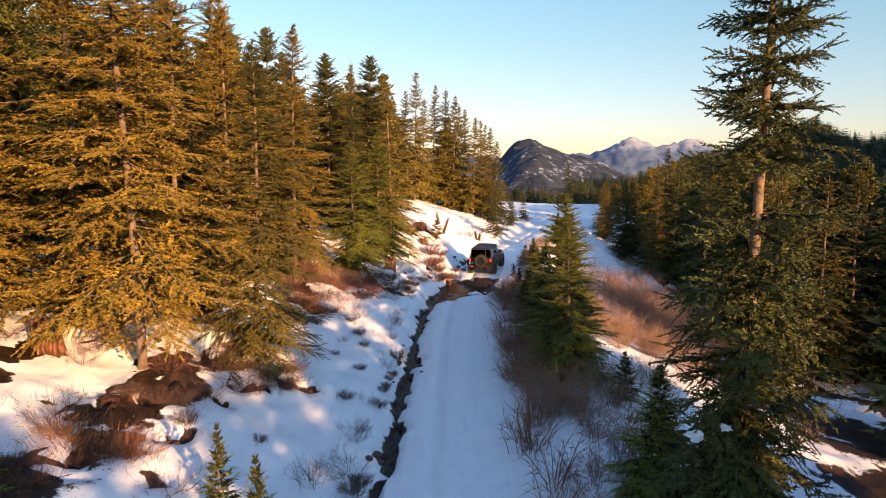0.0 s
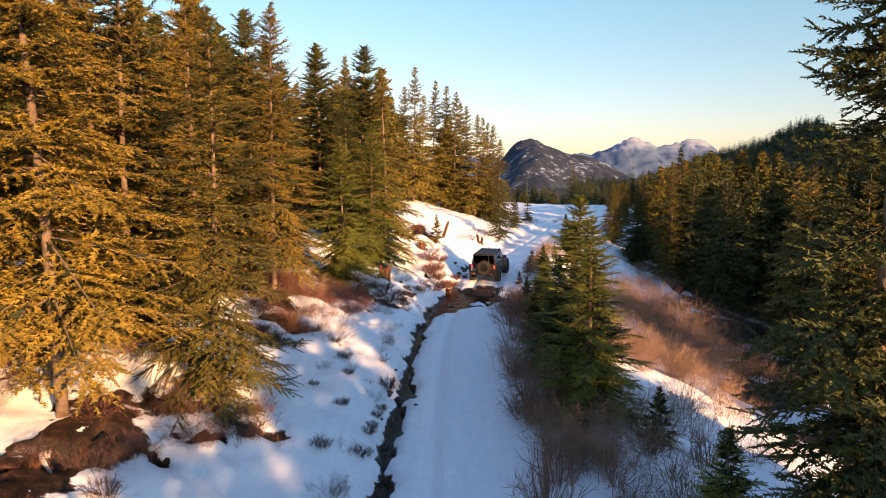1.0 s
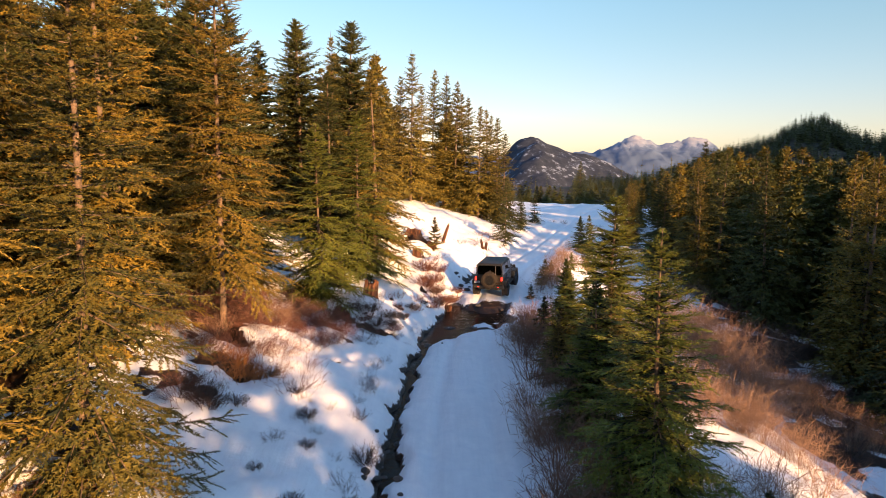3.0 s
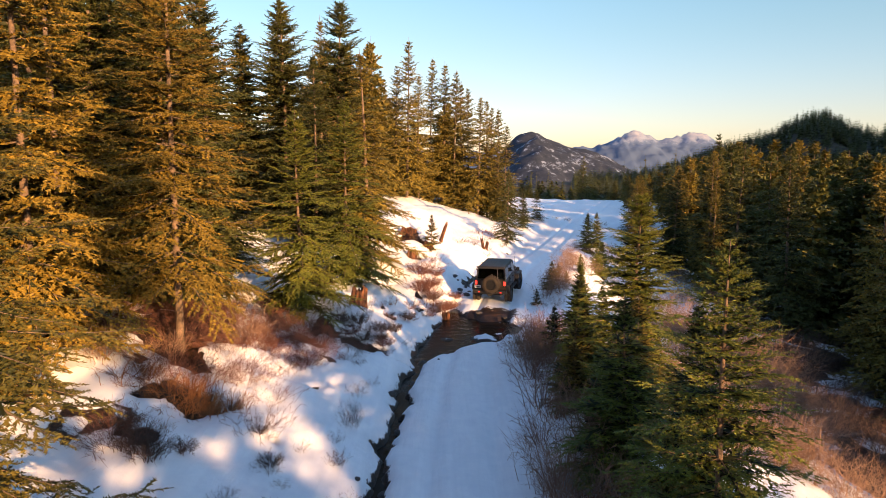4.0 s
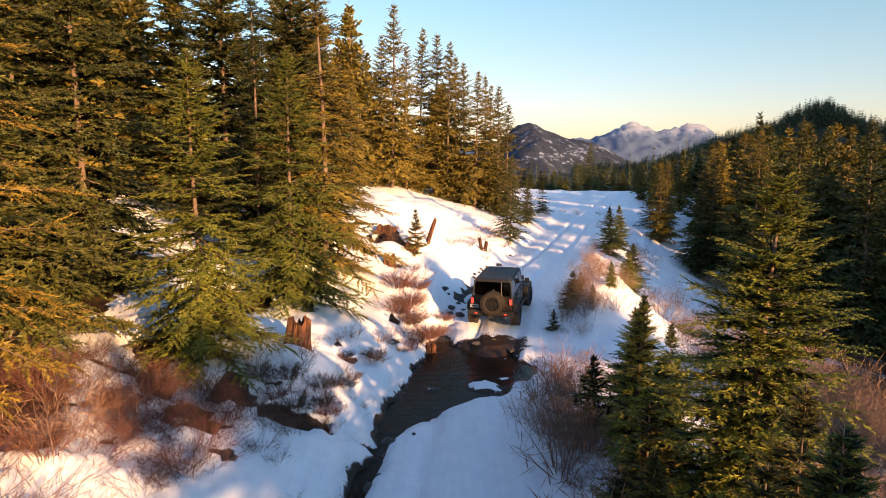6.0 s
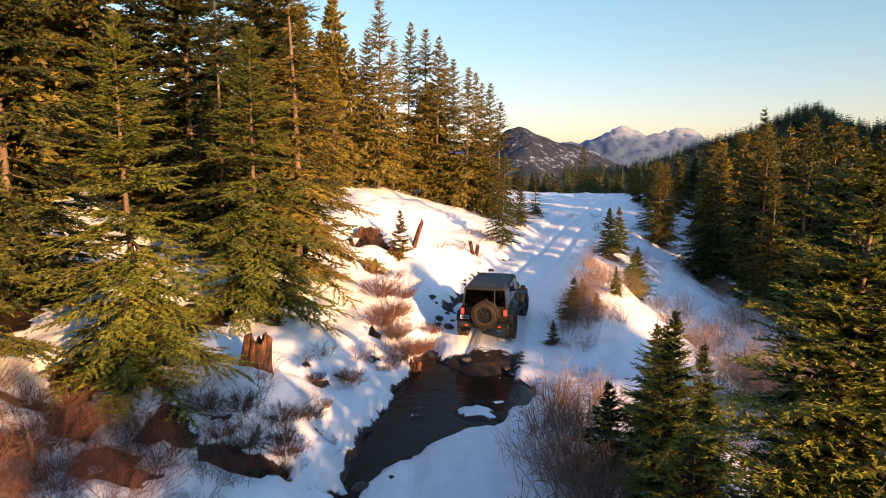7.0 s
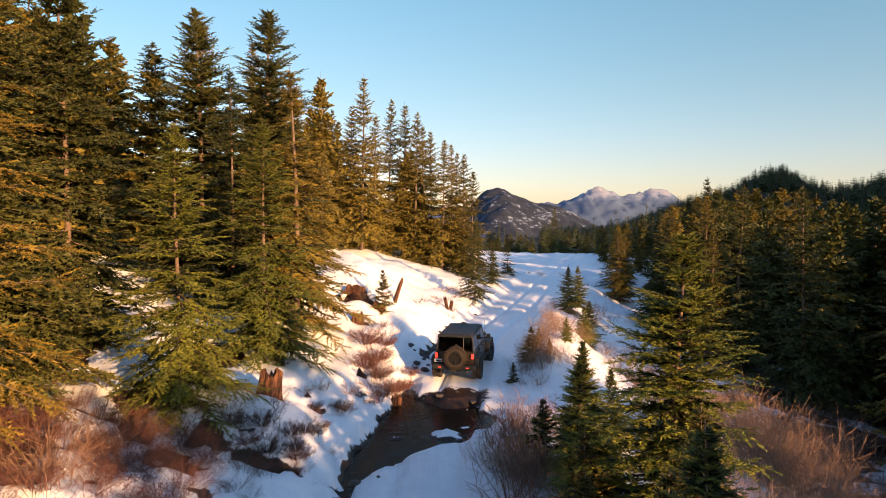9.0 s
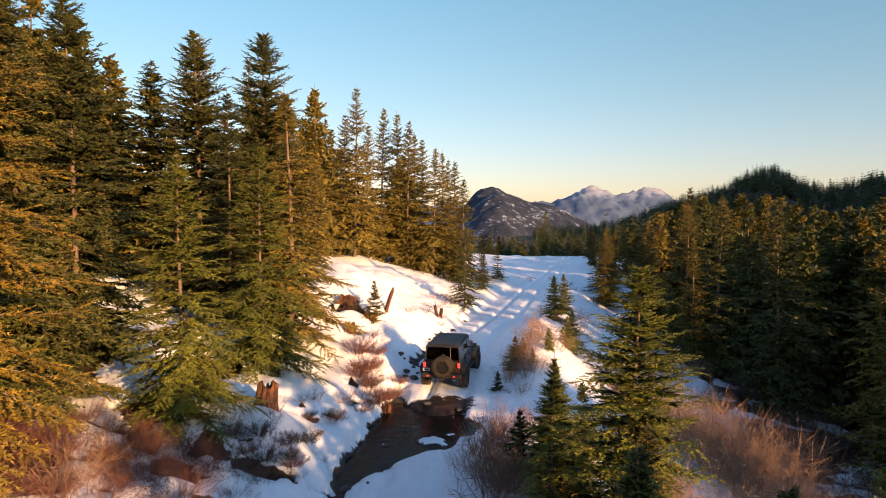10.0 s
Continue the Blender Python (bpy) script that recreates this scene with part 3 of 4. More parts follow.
# the wood on the right, below the track
def right_edge(y):
    return np.interp(y, (-60, 12, 30, 40, 48, 56, 64, 76, 100, 140), (17, 17, 20.5, 21.5, 21, 18.8, 17.5, 17.5, 24, 34))


def sun_gap(x, y):
    """An open strip in the wood, through which the evening sun falls on the willows."""
    return y < 34 and 28 < x + .782 * y < 55 and x < 48


def wood_top(x, y):
    """How high the wood below the track stands, by where it lies: lower towards the clearing."""
    az = math.degrees(math.atan2(x - .6, y - 15))
    return 6.9 + math.hypot(x - .6, y - 15) * float(np.interp(az, (15, 17, 19, 21, 24, 28, 36, 50), (-.022, -.018, .002, .011, .031, .031, .023, .03)))


for i in range(135):
    y = 14 + 106 * rs.rand()
    x = right_edge(y) + 26 * rs.rand() ** 1.35
    if sun_gap(x, y):
        continue
    deep = x - right_edge(y)
    top = max(wood_top(x, y) - 2.6 * rs.rand() ** 2, gz(x, y) + 4) if y > 22 else gz(x, y) + 9 + 4 * rs.rand()
    tree(MID if deep < 5 and 28 < y < 80 else LOW, i, x, y, top, .85 + .35 * rs.rand(), label="dark fir in the wood below the track", group="firs below the track", needles=None if i % 3 else NEEDLES_SHADE)
tree(MID, 0, 23.2, 68.5, 9.5, .8, label="tall slender fir rising over the wood", group="firs below the track", needles=NEEDLES_SHADE)
# beyond the rim
for i in range(24):
    y = 122 + 22 * rs.rand()
    x = 4 + 40 * rs.rand()
    tree(LOW, i, x, y, min(gz(x, y) + 4 + 3 * rs.rand(), 3.6), 1.3, label="dark fir beyond the rim of the clearing", group="firs beyond the rim", needles=NEEDLES_SHADE)
tree(MID, 2, 22.6, 119, 8.0, 1.1, needles=NEEDLES_SHADE, label="tall dark fir standing alone beyond the clearing")


def hill_z(x, y):
    """The wooded hill across the valley: a crest that swells to a knoll, seen from the track."""
    az, d = np.degrees(np.arctan2(x, y - 8)), np.hypot(x, y - 8)
    rise = -.012 + .052 * smooth(14, 26.5, az) + .030 * np.exp(-((az - 28.9) / 2.2) ** 2) + .02 * np.exp(-((az - 38) / 4) ** 2)
    crest = 7 + 650 * rise - 12
    return -60 + (crest + 60) * np.exp(-((d - 650) / 190) ** 2) + 1.5 * fbm(x * .02, y * .02, 3, 44)


def simple_fir(h, r, x, y, H, R, levels, arms, z=None, tip=.12):
    z = gz(x, y) if z is None else z
    for lv in range(levels):
        f = lv / levels
        zc, rad = z + H * (.04 + f * .88), R * (1 - f) ** .9 + tip
        a = np.arange(arms) * 2 * math.pi / arms + r.rand() * 3 + .3 * r.randn(arms)
        way = np.stack([np.cos(a), np.sin(a), -.30 + .2 * r.randn(arms)], 1)
        side = np.stack([-np.sin(a), np.cos(a), 0 * a], 1)
        base = np.repeat(np.array([[x, y, zc + H * .10]]), arms, 0) + .1 * r.randn(arms, 3)
        h.put(*kites(base, norm(way), side, rad * (.7 + .6 * r.rand(arms)), np.full(arms, rad * 2.2 / arms + .25)))
    h.put(*tube([(x, y, z + H * .3), (x, y, z + H * .98)], (.010 * H, .02), 3))


def joined_fir(h, r, x, y, H, wide):
    v, f = FAR[r.randint(2)]
    a, k = r.rand() * 6.283, H / 10
    c, s = math.cos(a) * k * wide, math.sin(a) * k * wide
    h.put(np.stack([v[:, 0] * c - v[:, 1] * s + x, v[:, 0] * s + v[:, 1] * c + y, v[:, 2] * k + gz(x, y) - .1], 1), f)


def far_wood():
    r = np.random.RandomState(8)
    h, near = Heap(), Heap()
    for _ in range(80):                      # behind the front rows of the wood on the right
        y = 26 + 74 * r.rand()
        deep = 4 + 20 * r.rand()
        x = right_edge(y) + deep
        if sun_gap(x, y):
            continue
        joined_fir(near, r, x, y, max(4.0, wood_top(x, y) - .4 - gz(x, y) - 3.5 * r.rand() ** 1.5), .8 + .3 * r.rand())
    for _ in range(60):                       # deep in the wood on the bank
        y = 12 + 60 * r.rand()
        joined_fir(near, r, -18.5 - 10 * r.rand(), y, 10 + 4 * r.rand(), 1.05)
    tagged(new("inner_woods", near.mesh("inner_woods", NEEDLES_SHADE)), "dense dark firs inside the wood", "forest", kind="stuff")
    for _ in range(420):                      # the wood goes on, to the right of and behind the track
        y = -75 + 215 * r.rand()
        x = right_edge(y) + 2 + 60 * r.rand() ** 1.2
        if sun_gap(x, y) or y > 14 and x < right_edge(y) + (25 if 26 < y < 100 else 5):
            continue
        # unseen firs behind the track are made taller, to shade it
        tall = 8.5 + 4 * r.rand() - 2 * float(smooth(70, 110, y)) + 2.6 * float(smooth(16, 6, y))
        if y > 22:
            tall = max(3.0, min(tall, wood_top(x, y) - gz(x, y) - 2 * r.rand()))
        simple_fir(h, r, x, y, tall, 2.2 + .7 * r.rand(), 13, 9)
    for _ in range(160):                      # deep in the wood on the bank
        y = 18 + 58 * r.rand()
        simple_fir(h, r, -29 - 14 * r.rand(), y, 9 + 4.5 * r.rand(), 2.2 + .7 * r.rand(), 16, 10)
    for _ in range(200):                      # on the unseen slope added to shade the wood
        x, y = 62 + 80 * r.rand(), -65 + 100 * r.rand()
        simple_fir(h, r, x, y, 10 + 4 * r.rand(), 2.4 + .7 * r.rand(), 8, 8)
    for _ in range(70):
        x, y = -4 + 56 * r.rand(), 124 + 26 * r.rand()
        simple_fir(h, r, x, y, 3 + 2.5 * r.rand(), 1.8 + .8 * r.rand(), 9, 8)
    for _ in range(300):                      # below the rim
        x, y = -40 + 130 * r.rand(), 150 + 170 * r.rand()
        simple_fir(h, r, x, y, 8 + 6 * r.rand(), 1.8 + .9 * r.rand(), 7, 6)
    tagged(new("far_woods", h.mesh("far_woods", NEEDLES_SHADE)), "dark conifer forest covering the hillside", "forest", kind="stuff")


far_wood()


def hill_forest():
    r = np.random.RandomState(12)
    az, d = np.meshgrid(np.radians(np.linspace(8, 62, 110)), np.linspace(330, 900, 70))
    X, Y = d * np.sin(az), 8 + d * np.cos(az)
    i = np.arange(X.size).reshape(X.shape)
    q = np.stack([i[:-1, :-1], i[1:, :-1], i[1:, 1:], i[:-1, 1:]], -1).reshape(-1, 4)
    tagged(new("forested_hill", quick_mesh("forested_hill", np.stack([X, Y, hill_z(X, Y)], -1).reshape(-1, 3), q, FLOOR, True)), "dark forested hill across the valley", "hill", kind="structure")
    h = Heap()
    for _ in range(2800):
        a, d = radians(11 + 29 * r.rand()), 690 - 260 * r.rand() ** 1.5
        x, y = d * math.sin(a), 8 + d * math.cos(a)
        simple_fir(h, r, x, y, 9 + 7 * r.rand() ** 1.6, 3.0 + 1.2 * r.rand(), 7, 6, float(hill_z(x, y)) - .5, .55)
    tagged(new("hill_forest", h.mesh("hill_forest", NEEDLES_SHADE)), "dense dark conifers covering the hill", "forest", kind="stuff")


hill_forest()


# ---- shrubs ----
def shrub_mesh(seed, mat, height, spread_, stems, forks, arch=.5, thin=1.0):
    r = np.random.RandomState(seed)
    h = Heap()
    for _ in range(stems):
        az, out = r.rand() * 6.283, spread_ * (.2 + .8 * r.rand() ** .7)
        foot = np.array((math.cos(az), math.sin(az), 0)) * out * .85 * r.rand()
        H = height * (.45 + .6 * r.rand()) * (1 - .35 * out / spread_)
        s = np.linspace(0, 1, 4)
        tip = np.array((math.cos(az) * out, math.sin(az) * out, H))
        p = foot + (tip - foot) * s[:, None] + np.array((0, 0, 1)) * (s * (1 - s) * H * arch)[:, None] + r.randn(4, 3) * .035 * height * s[:, None]
        h.put(*tube(p, (.0055 * height + .003) * thin * (1 - .75 * s), 3))
        if forks:
            nf = int(forks * 1.5)
            k = .2 + .78 * r.rand(nf)
            b = np.stack([np.interp(k, s, p[:, i]) for i in range(3)], 1)
            w = norm(((tip - foot) * .6)[None] + r.randn(nf, 3) * height * .45)
            L = height * (.12 + .28 * r.rand(nf))
            h.put(*kites(b, w, norm(np.cross(w, r.randn(nf, 3))), L, np.full(nf, .0065 * height * thin + .003)))
    return h.mesh("shrub", mat)


SHRUBS = {"brown": [shrub_mesh(s, TWIG, 1.5, 1.2, 26, 9, .3, .7) for s in (1, 2)],
          "red": [shrub_mesh(s, TWIG_RED, .75, 1.3, 40, 8, .3, .75) for s in (3, 4)],
          "dark": [shrub_mesh(s, TWIG_DARK, .7, .7, 26, 8, .15, .7) for s in (5, 6)],
          "thicket": [shrub_mesh(s, TWIG_RED, .75, .95, 90, 9, .4, 1.5) for s in (9, 10)],
          "willow": [shrub_mesh(s, TWIG, 2.7, 1.5, 70, 12, .25, .36) for s in (15, 16)],
          "scrub": [shrub_mesh(s, TWIG_DARK, .5, .55, 70, 9, .4, 1.5) for s in (13, 14)],
          "cane": [shrub_mesh(s, TWIG_CANE, 1.6, 1.0, 22, 6, .25, 1.25) for s in (11, 12)],
          "grass": [shrub_mesh(s, GRASS, .34, .5, 34, 2, .5, 1.0) for s in (7, 8)]}
WORDS = {"brown": "bare orange-brown willow shrub in the snow", "red": "bare reddish shrub on the snowy bank",
         "dark": "low dark leafless bush poking through snow", "thicket": "dense dark red-brown thicket on the snowy bank", "scrub": "dense dark scrub at the edge of the ditch", "cane": "tangle of bare grey-brown stems at the roadside", "grass": "tuft of dead brown grass on bare earth"}


def shrub(kind, x, y, k=1.0, i=0, flat=1.0):
    ob = new("grass_tuft" if kind == "grass" else "shrub", SHRUBS[kind][i % 2])
    ob.matrix_world = pose(x, y, gz(x, y) - .04, 0, 0, (x * 71 + y * 37) % 360) @ Matrix.Diagonal((k, k, k * flat, 1))
    tagged(ob, WORDS[kind], "grass" if kind == "grass" else "shrub", kind + (" tufts" if kind == "grass" else " shrubs"))


THICK = {kind_: Heap() for kind_ in ("brown", "dark", "red", "cane", "grass", "willow", "scrub")}


def brush(kind, x, y, k, i):
    """A bush of the dense undergrowth, which is one mass."""
    me = SHRUBS[kind][i % 2]
    v, q = np.empty(len(me.vertices) * 3, np.float32), np.empty(len(me.loops), np.int32)
    me.vertices.foreach_get("co", v)
    me.loops.foreach_get("vertex_index", q)
    v, a = v.reshape(-1, 3) * k, radians((x * 71 + y * 37) % 360)
    THICK[kind].put(np.stack([v[:, 0] * math.cos(a) - v[:, 1] * math.sin(a) + x, v[:, 0] * math.sin(a) + v[:, 1] * math.cos(a) + y, v[:, 2] + gz(x, y) - .04], 1), q.reshape(-1, 4))


def scatter(kind, n, x0, x1, y0, y1, k0, k1, seed, mass=False):
    """n shrubs strewn over a stretch of the bank, given across the track from its middle and along it."""
    r = np.random.RandomState(seed)
    for i in range(n):
        y = y0 + (y1 - y0) * r.rand()
        (brush if mass else shrub)(kind, float(road_x(y)) + x0 + (x1 - x0) * r.rand(), y, k0 + (k1 - k0) * r.rand(), i)


scatter("brown", 30, 6.0, 16.5, 30, 52, .8, 1.25, 1, True)
scatter("dark", 30, 6.0, 16.0, 30, 50, 1.0, 1.8, 23, True)        # the big willows on the slope below the track
scatter("brown", 22, 2.1, 3.3, 17, 39, .75, 1.15, 2)         # along the shoulder
scatter("brown", 14, 2.6, 5.0, 43, 52, .45, .75, 3)
scatter("brown", 14, 3.2, 6.5, 51, 62, .5, .85, 4, True)
scatter("brown", 7, 8.5, 13, 20, 33, .6, 1.0, 5, True)
scatter("brown", 16, 8.5, 13.5, 44, 62, .7, 1.2, 6, True)
scatter("dark", 8, 2.3, 3.6, 13, 27, .5, .9, 7)
scatter("red", 9, -7.2, -5.2, 24, 36, .7, 1.1, 8)
scatter("red", 14, -9.4, -5.6, 30.5, 35.5, .6, 1.0, 9)
scatter("dark", 9, -8.0, -4.2, 31, 36.5, .8, 1.3, 19)
scatter("brown", 7, -9.5, -6, 26, 35, .5, .9, 20)
scatter("red", 5, -4.3, -3.2, 45.5, 50, .7, 1.0, 10)
scatter("red", 6, -12, -8, 12, 19, .7, 1.0, 11)
scatter("dark", 7, -4.4, -3.2, 34, 38, .6, 1.0, 12)
scatter("dark", 20, -3.1, -2.2, 12, 34, .3, .75, 13)
scatter("dark", 8, -3.6, -2.3, 10, 15, .7, 1.1, 24)      # along the ditch
scatter("dark", 5, -4.8, -3.4, 24, 30, .3, .5, 14)
scatter("dark", 8, -4.4, -2.6, 55, 64, .5, .8, 15, True)
scatter("dark", 6, 2.3, 3.6, 41, 46, .3, .5, 16)
scatter("brown", 12, 3.0, 5.2, 18, 38, .5, .8, 21, True)
scatter("brown", 20, 2.3, 5.5, 11.5, 25, .4, .75, 25, True)
scatter("dark", 16, 2.2, 5.0, 11, 24, .6, 1.1, 26, True)
for i, (x, y, k) in enumerate(((5.4, 45.6, .8), (6.1, 44.9, .9), (6.6, 46.6, .8), (7.2, 45.0, .7), (7.6, 48.5, .7), (6.9, 48.0, .6),
                               (3.0, 36.5, .7), (3.9, 37.4, .9), (3.4, 34.6, .8), (4.2, 38.6, .7), (5.2, 38.6, .8),
                               (6.0, 47.0, .7), (6.4, 46.2, .7), (6.7, 47.3, .65), (10.2, 46, 1.0), (11, 48, 1.1), (10.6, 50, 1.0), (12, 52, 1.1), (11.5, 45, 1.0), (12.4, 49.6, 1.2), (9.8, 43.6, .9))):
    shrub("brown", x, y, k, i)
scatter("dark", 9, 2.0, 3.4, 18, 40, .6, 1.0, 22)
scatter("scrub", 12, -2.6, -2.25, 10.5, 30, .35, .9, 36)
for i, (x, y, k) in enumerate(((-4.45, 15.2, .45), (-3.4, 26.0, .6), (-3.0, 24.1, .5), (-2.9, 22.0, .55), (-2.7, 12.6, 1.0), (-3.3, 11.8, 1.1), (-5.7, 25.1, 1.1), (-5.4, 24.8, .9), (-3.9, 23.0, .4), (-2.9, 19.0, .6))):
    shrub("scrub", x, y, k, i)
scatter("cane", 46, 1.75, 3.6, 12, 40, .55, 1.0, 30)
scatter("cane", 18, 3.4, 6.5, 14, 34, .6, 1.0, 31, True)
scatter("red", 6, -6.5, -3.5, 60, 70, .7, 1.0, 17)
scatter("red", 30, -10.5, -6.0, 16.2, 20.5, .45, .8, 37, True)         # brush under the first firs
scatter("red", 110, -10.5, -4.6, 28.5, 35.5, .5, .9, 33, True)       # matted brush at the foot of the bank
scatter("dark", 70, 12.5, 19.5, 28, 62, 1.4, 2.3, 35, True)            # dark brush along the foot of the wood
scatter("dark", 16, -4.8, -3.0, 33.2, 36.2, .45, .75, 34, True)
for kind_, x_, y_, spread_, n_, k_ in (("willow", 12.5, 40.5, 2.4, 12, 1.05), ("willow", 9.2, 29.5, 2.2, 9, .62), ("willow", 8.6, 33.4, 1.4, 6, .7), ("willow", 13.2, 36.0, 2.0, 6, .8), ("brown", 7.2, 23.5, 1.3, 7, 1.0)):
    r_ = np.random.RandomState(int(x_ * 10))
    for i in range(n_):                                                 # the big willows on the slope below the track
        brush(kind_, x_ + spread_ * r_.randn() * .6, y_ + spread_ * r_.randn() * .6, k_ * (.75 + .4 * r_.rand()), i)
scatter("dark", 10, -3, 5, 74, 90, .5, .9, 18, True)
for i, (x, y, k) in enumerate(((-4.9, 18.3, .6), (-3.4, 25.8, .6), (-7.6, 12.6, 1.3), (-8.2, 13.4, 1.2), (-6.2, 24.9, 1.1), (-3.0, 14.2, 1.0), (-6.5, 15.4, .8))):
    shrub("dark", x, y, k, i)
for i, (x, y, k) in enumerate(((-.9, 45.3, .8), (-.5, 46.2, .95),
                               (-1.0, 47.1, 1.0), (-.2, 47.4, .7), (.3, 44.6, .7), (-.1, 43.5, .75), (.15, 44.1, .7), (.55, 45.4, .7), (-.3, 44.8, .8), (.8, 46.3, .6), (-.6, 42.6, .6), (-5.6, 33.9, .7), (-6.6, 33.2, .8), (-4.1, 35.2, .55), (-5.6, 31.2, .7))):
    shrub("thicket", x, y, k, i)
for i, (x, y, k) in enumerate(((-2.9, 36.4, .9), (-2.2, 36.6, .8), (-1.7, 37.4, .7), (-1.6, 38.2, .5), (-3.5, 36.0, .8), (-2.0, 36.1, .7), (-2.6, 35.7, .9))):
    shrub("scrub", x, y, k, i)
for i, (x, y, k) in enumerate(((-.6, 43.6, 1.4), (-.4, 43.2, 1.2), (-1.3, 42.0, 1.2), (-2.2, 41.4, 1.4), (-1.1, 40.4, .8), (-2.5, 40.6, 1.2), (-.2, 44.0, 1.2))):
    shrub("grass", x, y, k, i)
for i in range(14):
    r_ = np.random.RandomState(340 + i)
    brush("grass", -6.9 + .5 * r_.randn(), 12.7 + .35 * r_.randn(), 1.0 + .7 * r_.rand(), i)
for i in range(26):
    r_ = np.random.RandomState(300 + i)
    brush("grass", -5.9 + .6 * r_.randn(), 27.9 + .28 * r_.randn(), 1.1 + .9 * r_.rand(), i)
for i, (x, y, rx_, ry_) in enumerate(HOLLOWS):
    r_ = np.random.RandomState(90 + i)
    for j in range(7 if rx_ > .5 else 2):
        brush(("red", "scrub", "dark" if y > 30 else "grass")[(i + j) % 3], x + rx_ * .7 * r_.randn() * .7, y + ry_ * .7 * r_.randn() * .7, .45 + .4 * r_.rand(), j)


tagged(new("willow_brush", THICK["brown"].mesh("willow_brush", TWIG)), "bare orange-brown willow brush on the snowy slope", "undergrowth", kind="stuff")
tagged(new("willow_thicket", THICK["willow"].mesh("willow_thicket", TWIG)), "tall bare orange-brown willows on the snowy slope", "undergrowth", kind="stuff")
tagged(new("scrub_patches", THICK["scrub"].mesh("scrub_patches", TWIG_DARK)), "dense dark scrub in the hollows of the bank", "undergrowth", kind="stuff")
tagged(new("bare_canes", THICK["cane"].mesh("bare_canes", TWIG_CANE)), "tangle of bare grey-brown stems under the firs", "undergrowth", kind="stuff")
tagged(new("dead_grass", THICK["grass"].mesh("dead_grass", GRASS)), "rust-brown dead grass on bare earth", "grass", kind="stuff")
tagged(new("red_brush", THICK["red"].mesh("red_brush", TWIG_RED)), "low reddish-brown brush matted over the snowy bank", "undergrowth", kind="stuff")
tagged(new("dark_brush", THICK["dark"].mesh("dark_brush", TWIG_DARK)), "dark leafless undergrowth on the snowy slope", "undergrowth", kind="stuff")


# ---- far hills ----
def ridge(name, label, x0, x1, y0, y1, nx, ny, crest, base, mat, rough):
    U, V = np.meshgrid(np.linspace(0, 1, nx), np.linspace(0, 1, ny))
    X, Y = x0 + (x1 - x0) * U, y0 + (y1 - y0) * V
    top = crest(X)
    fold = 1 - np.abs(2 * V - 1)
    n = fbm(X * rough, Y * rough, 5, 60)
    Z = base + (top - base) * np.clip(fold ** .8 * (1 + .22 * n * (1 - fold ** 3)), 0, 1.05) + (top - base) * .06 * (.6 - np.abs(fbm(X * rough * 3, Y * rough * 3, 4, 70)))
    i = np.arange(nx * ny).reshape(ny, nx)
    q = np.stack([i[:-1, :-1], i[:-1, 1:], i[1:, 1:], i[1:, :-1]], -1).reshape(-1, 4)
    me = quick_mesh(name, np.stack([X, Y, Z], -1).reshape(-1, 3), q, mat, True)
    tagged(new(name, me), label, "mountain", kind="structure")


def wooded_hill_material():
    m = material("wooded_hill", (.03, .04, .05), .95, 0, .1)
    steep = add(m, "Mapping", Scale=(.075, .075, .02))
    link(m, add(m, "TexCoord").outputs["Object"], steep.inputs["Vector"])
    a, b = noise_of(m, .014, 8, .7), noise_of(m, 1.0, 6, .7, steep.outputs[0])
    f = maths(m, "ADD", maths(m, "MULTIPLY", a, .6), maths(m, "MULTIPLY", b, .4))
    # blue distance haze is put into the colours of trees and snow
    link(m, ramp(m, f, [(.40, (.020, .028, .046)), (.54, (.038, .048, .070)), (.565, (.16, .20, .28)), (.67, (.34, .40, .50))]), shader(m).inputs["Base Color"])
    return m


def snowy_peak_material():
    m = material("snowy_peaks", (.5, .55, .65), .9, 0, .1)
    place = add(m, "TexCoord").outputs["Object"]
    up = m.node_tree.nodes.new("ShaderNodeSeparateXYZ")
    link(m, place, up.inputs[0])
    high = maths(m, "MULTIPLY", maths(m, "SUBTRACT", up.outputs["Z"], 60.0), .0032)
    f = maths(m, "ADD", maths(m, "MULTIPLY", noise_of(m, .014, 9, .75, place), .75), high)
    # rock and snow colours carry painted haze, bluer lower down
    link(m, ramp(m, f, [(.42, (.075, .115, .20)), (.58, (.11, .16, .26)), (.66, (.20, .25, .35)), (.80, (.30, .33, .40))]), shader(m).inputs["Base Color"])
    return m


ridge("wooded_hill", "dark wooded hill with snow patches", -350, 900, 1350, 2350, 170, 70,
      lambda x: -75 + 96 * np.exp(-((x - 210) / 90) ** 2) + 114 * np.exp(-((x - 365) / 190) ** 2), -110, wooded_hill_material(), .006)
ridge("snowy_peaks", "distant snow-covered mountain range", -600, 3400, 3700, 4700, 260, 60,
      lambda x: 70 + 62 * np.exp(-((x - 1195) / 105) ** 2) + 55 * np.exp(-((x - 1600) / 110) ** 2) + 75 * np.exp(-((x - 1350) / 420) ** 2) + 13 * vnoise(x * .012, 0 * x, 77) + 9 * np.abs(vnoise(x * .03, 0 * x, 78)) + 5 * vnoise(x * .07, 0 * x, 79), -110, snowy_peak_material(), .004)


# ---- water in the ford and the ditch ----
def water_material():
    m = material("muddy_water", (.018, .013, .009), .16, 0, .05)
    a = noise_of(m, 2.2, 4)
    bump(m, a, .6, .05)
    return m


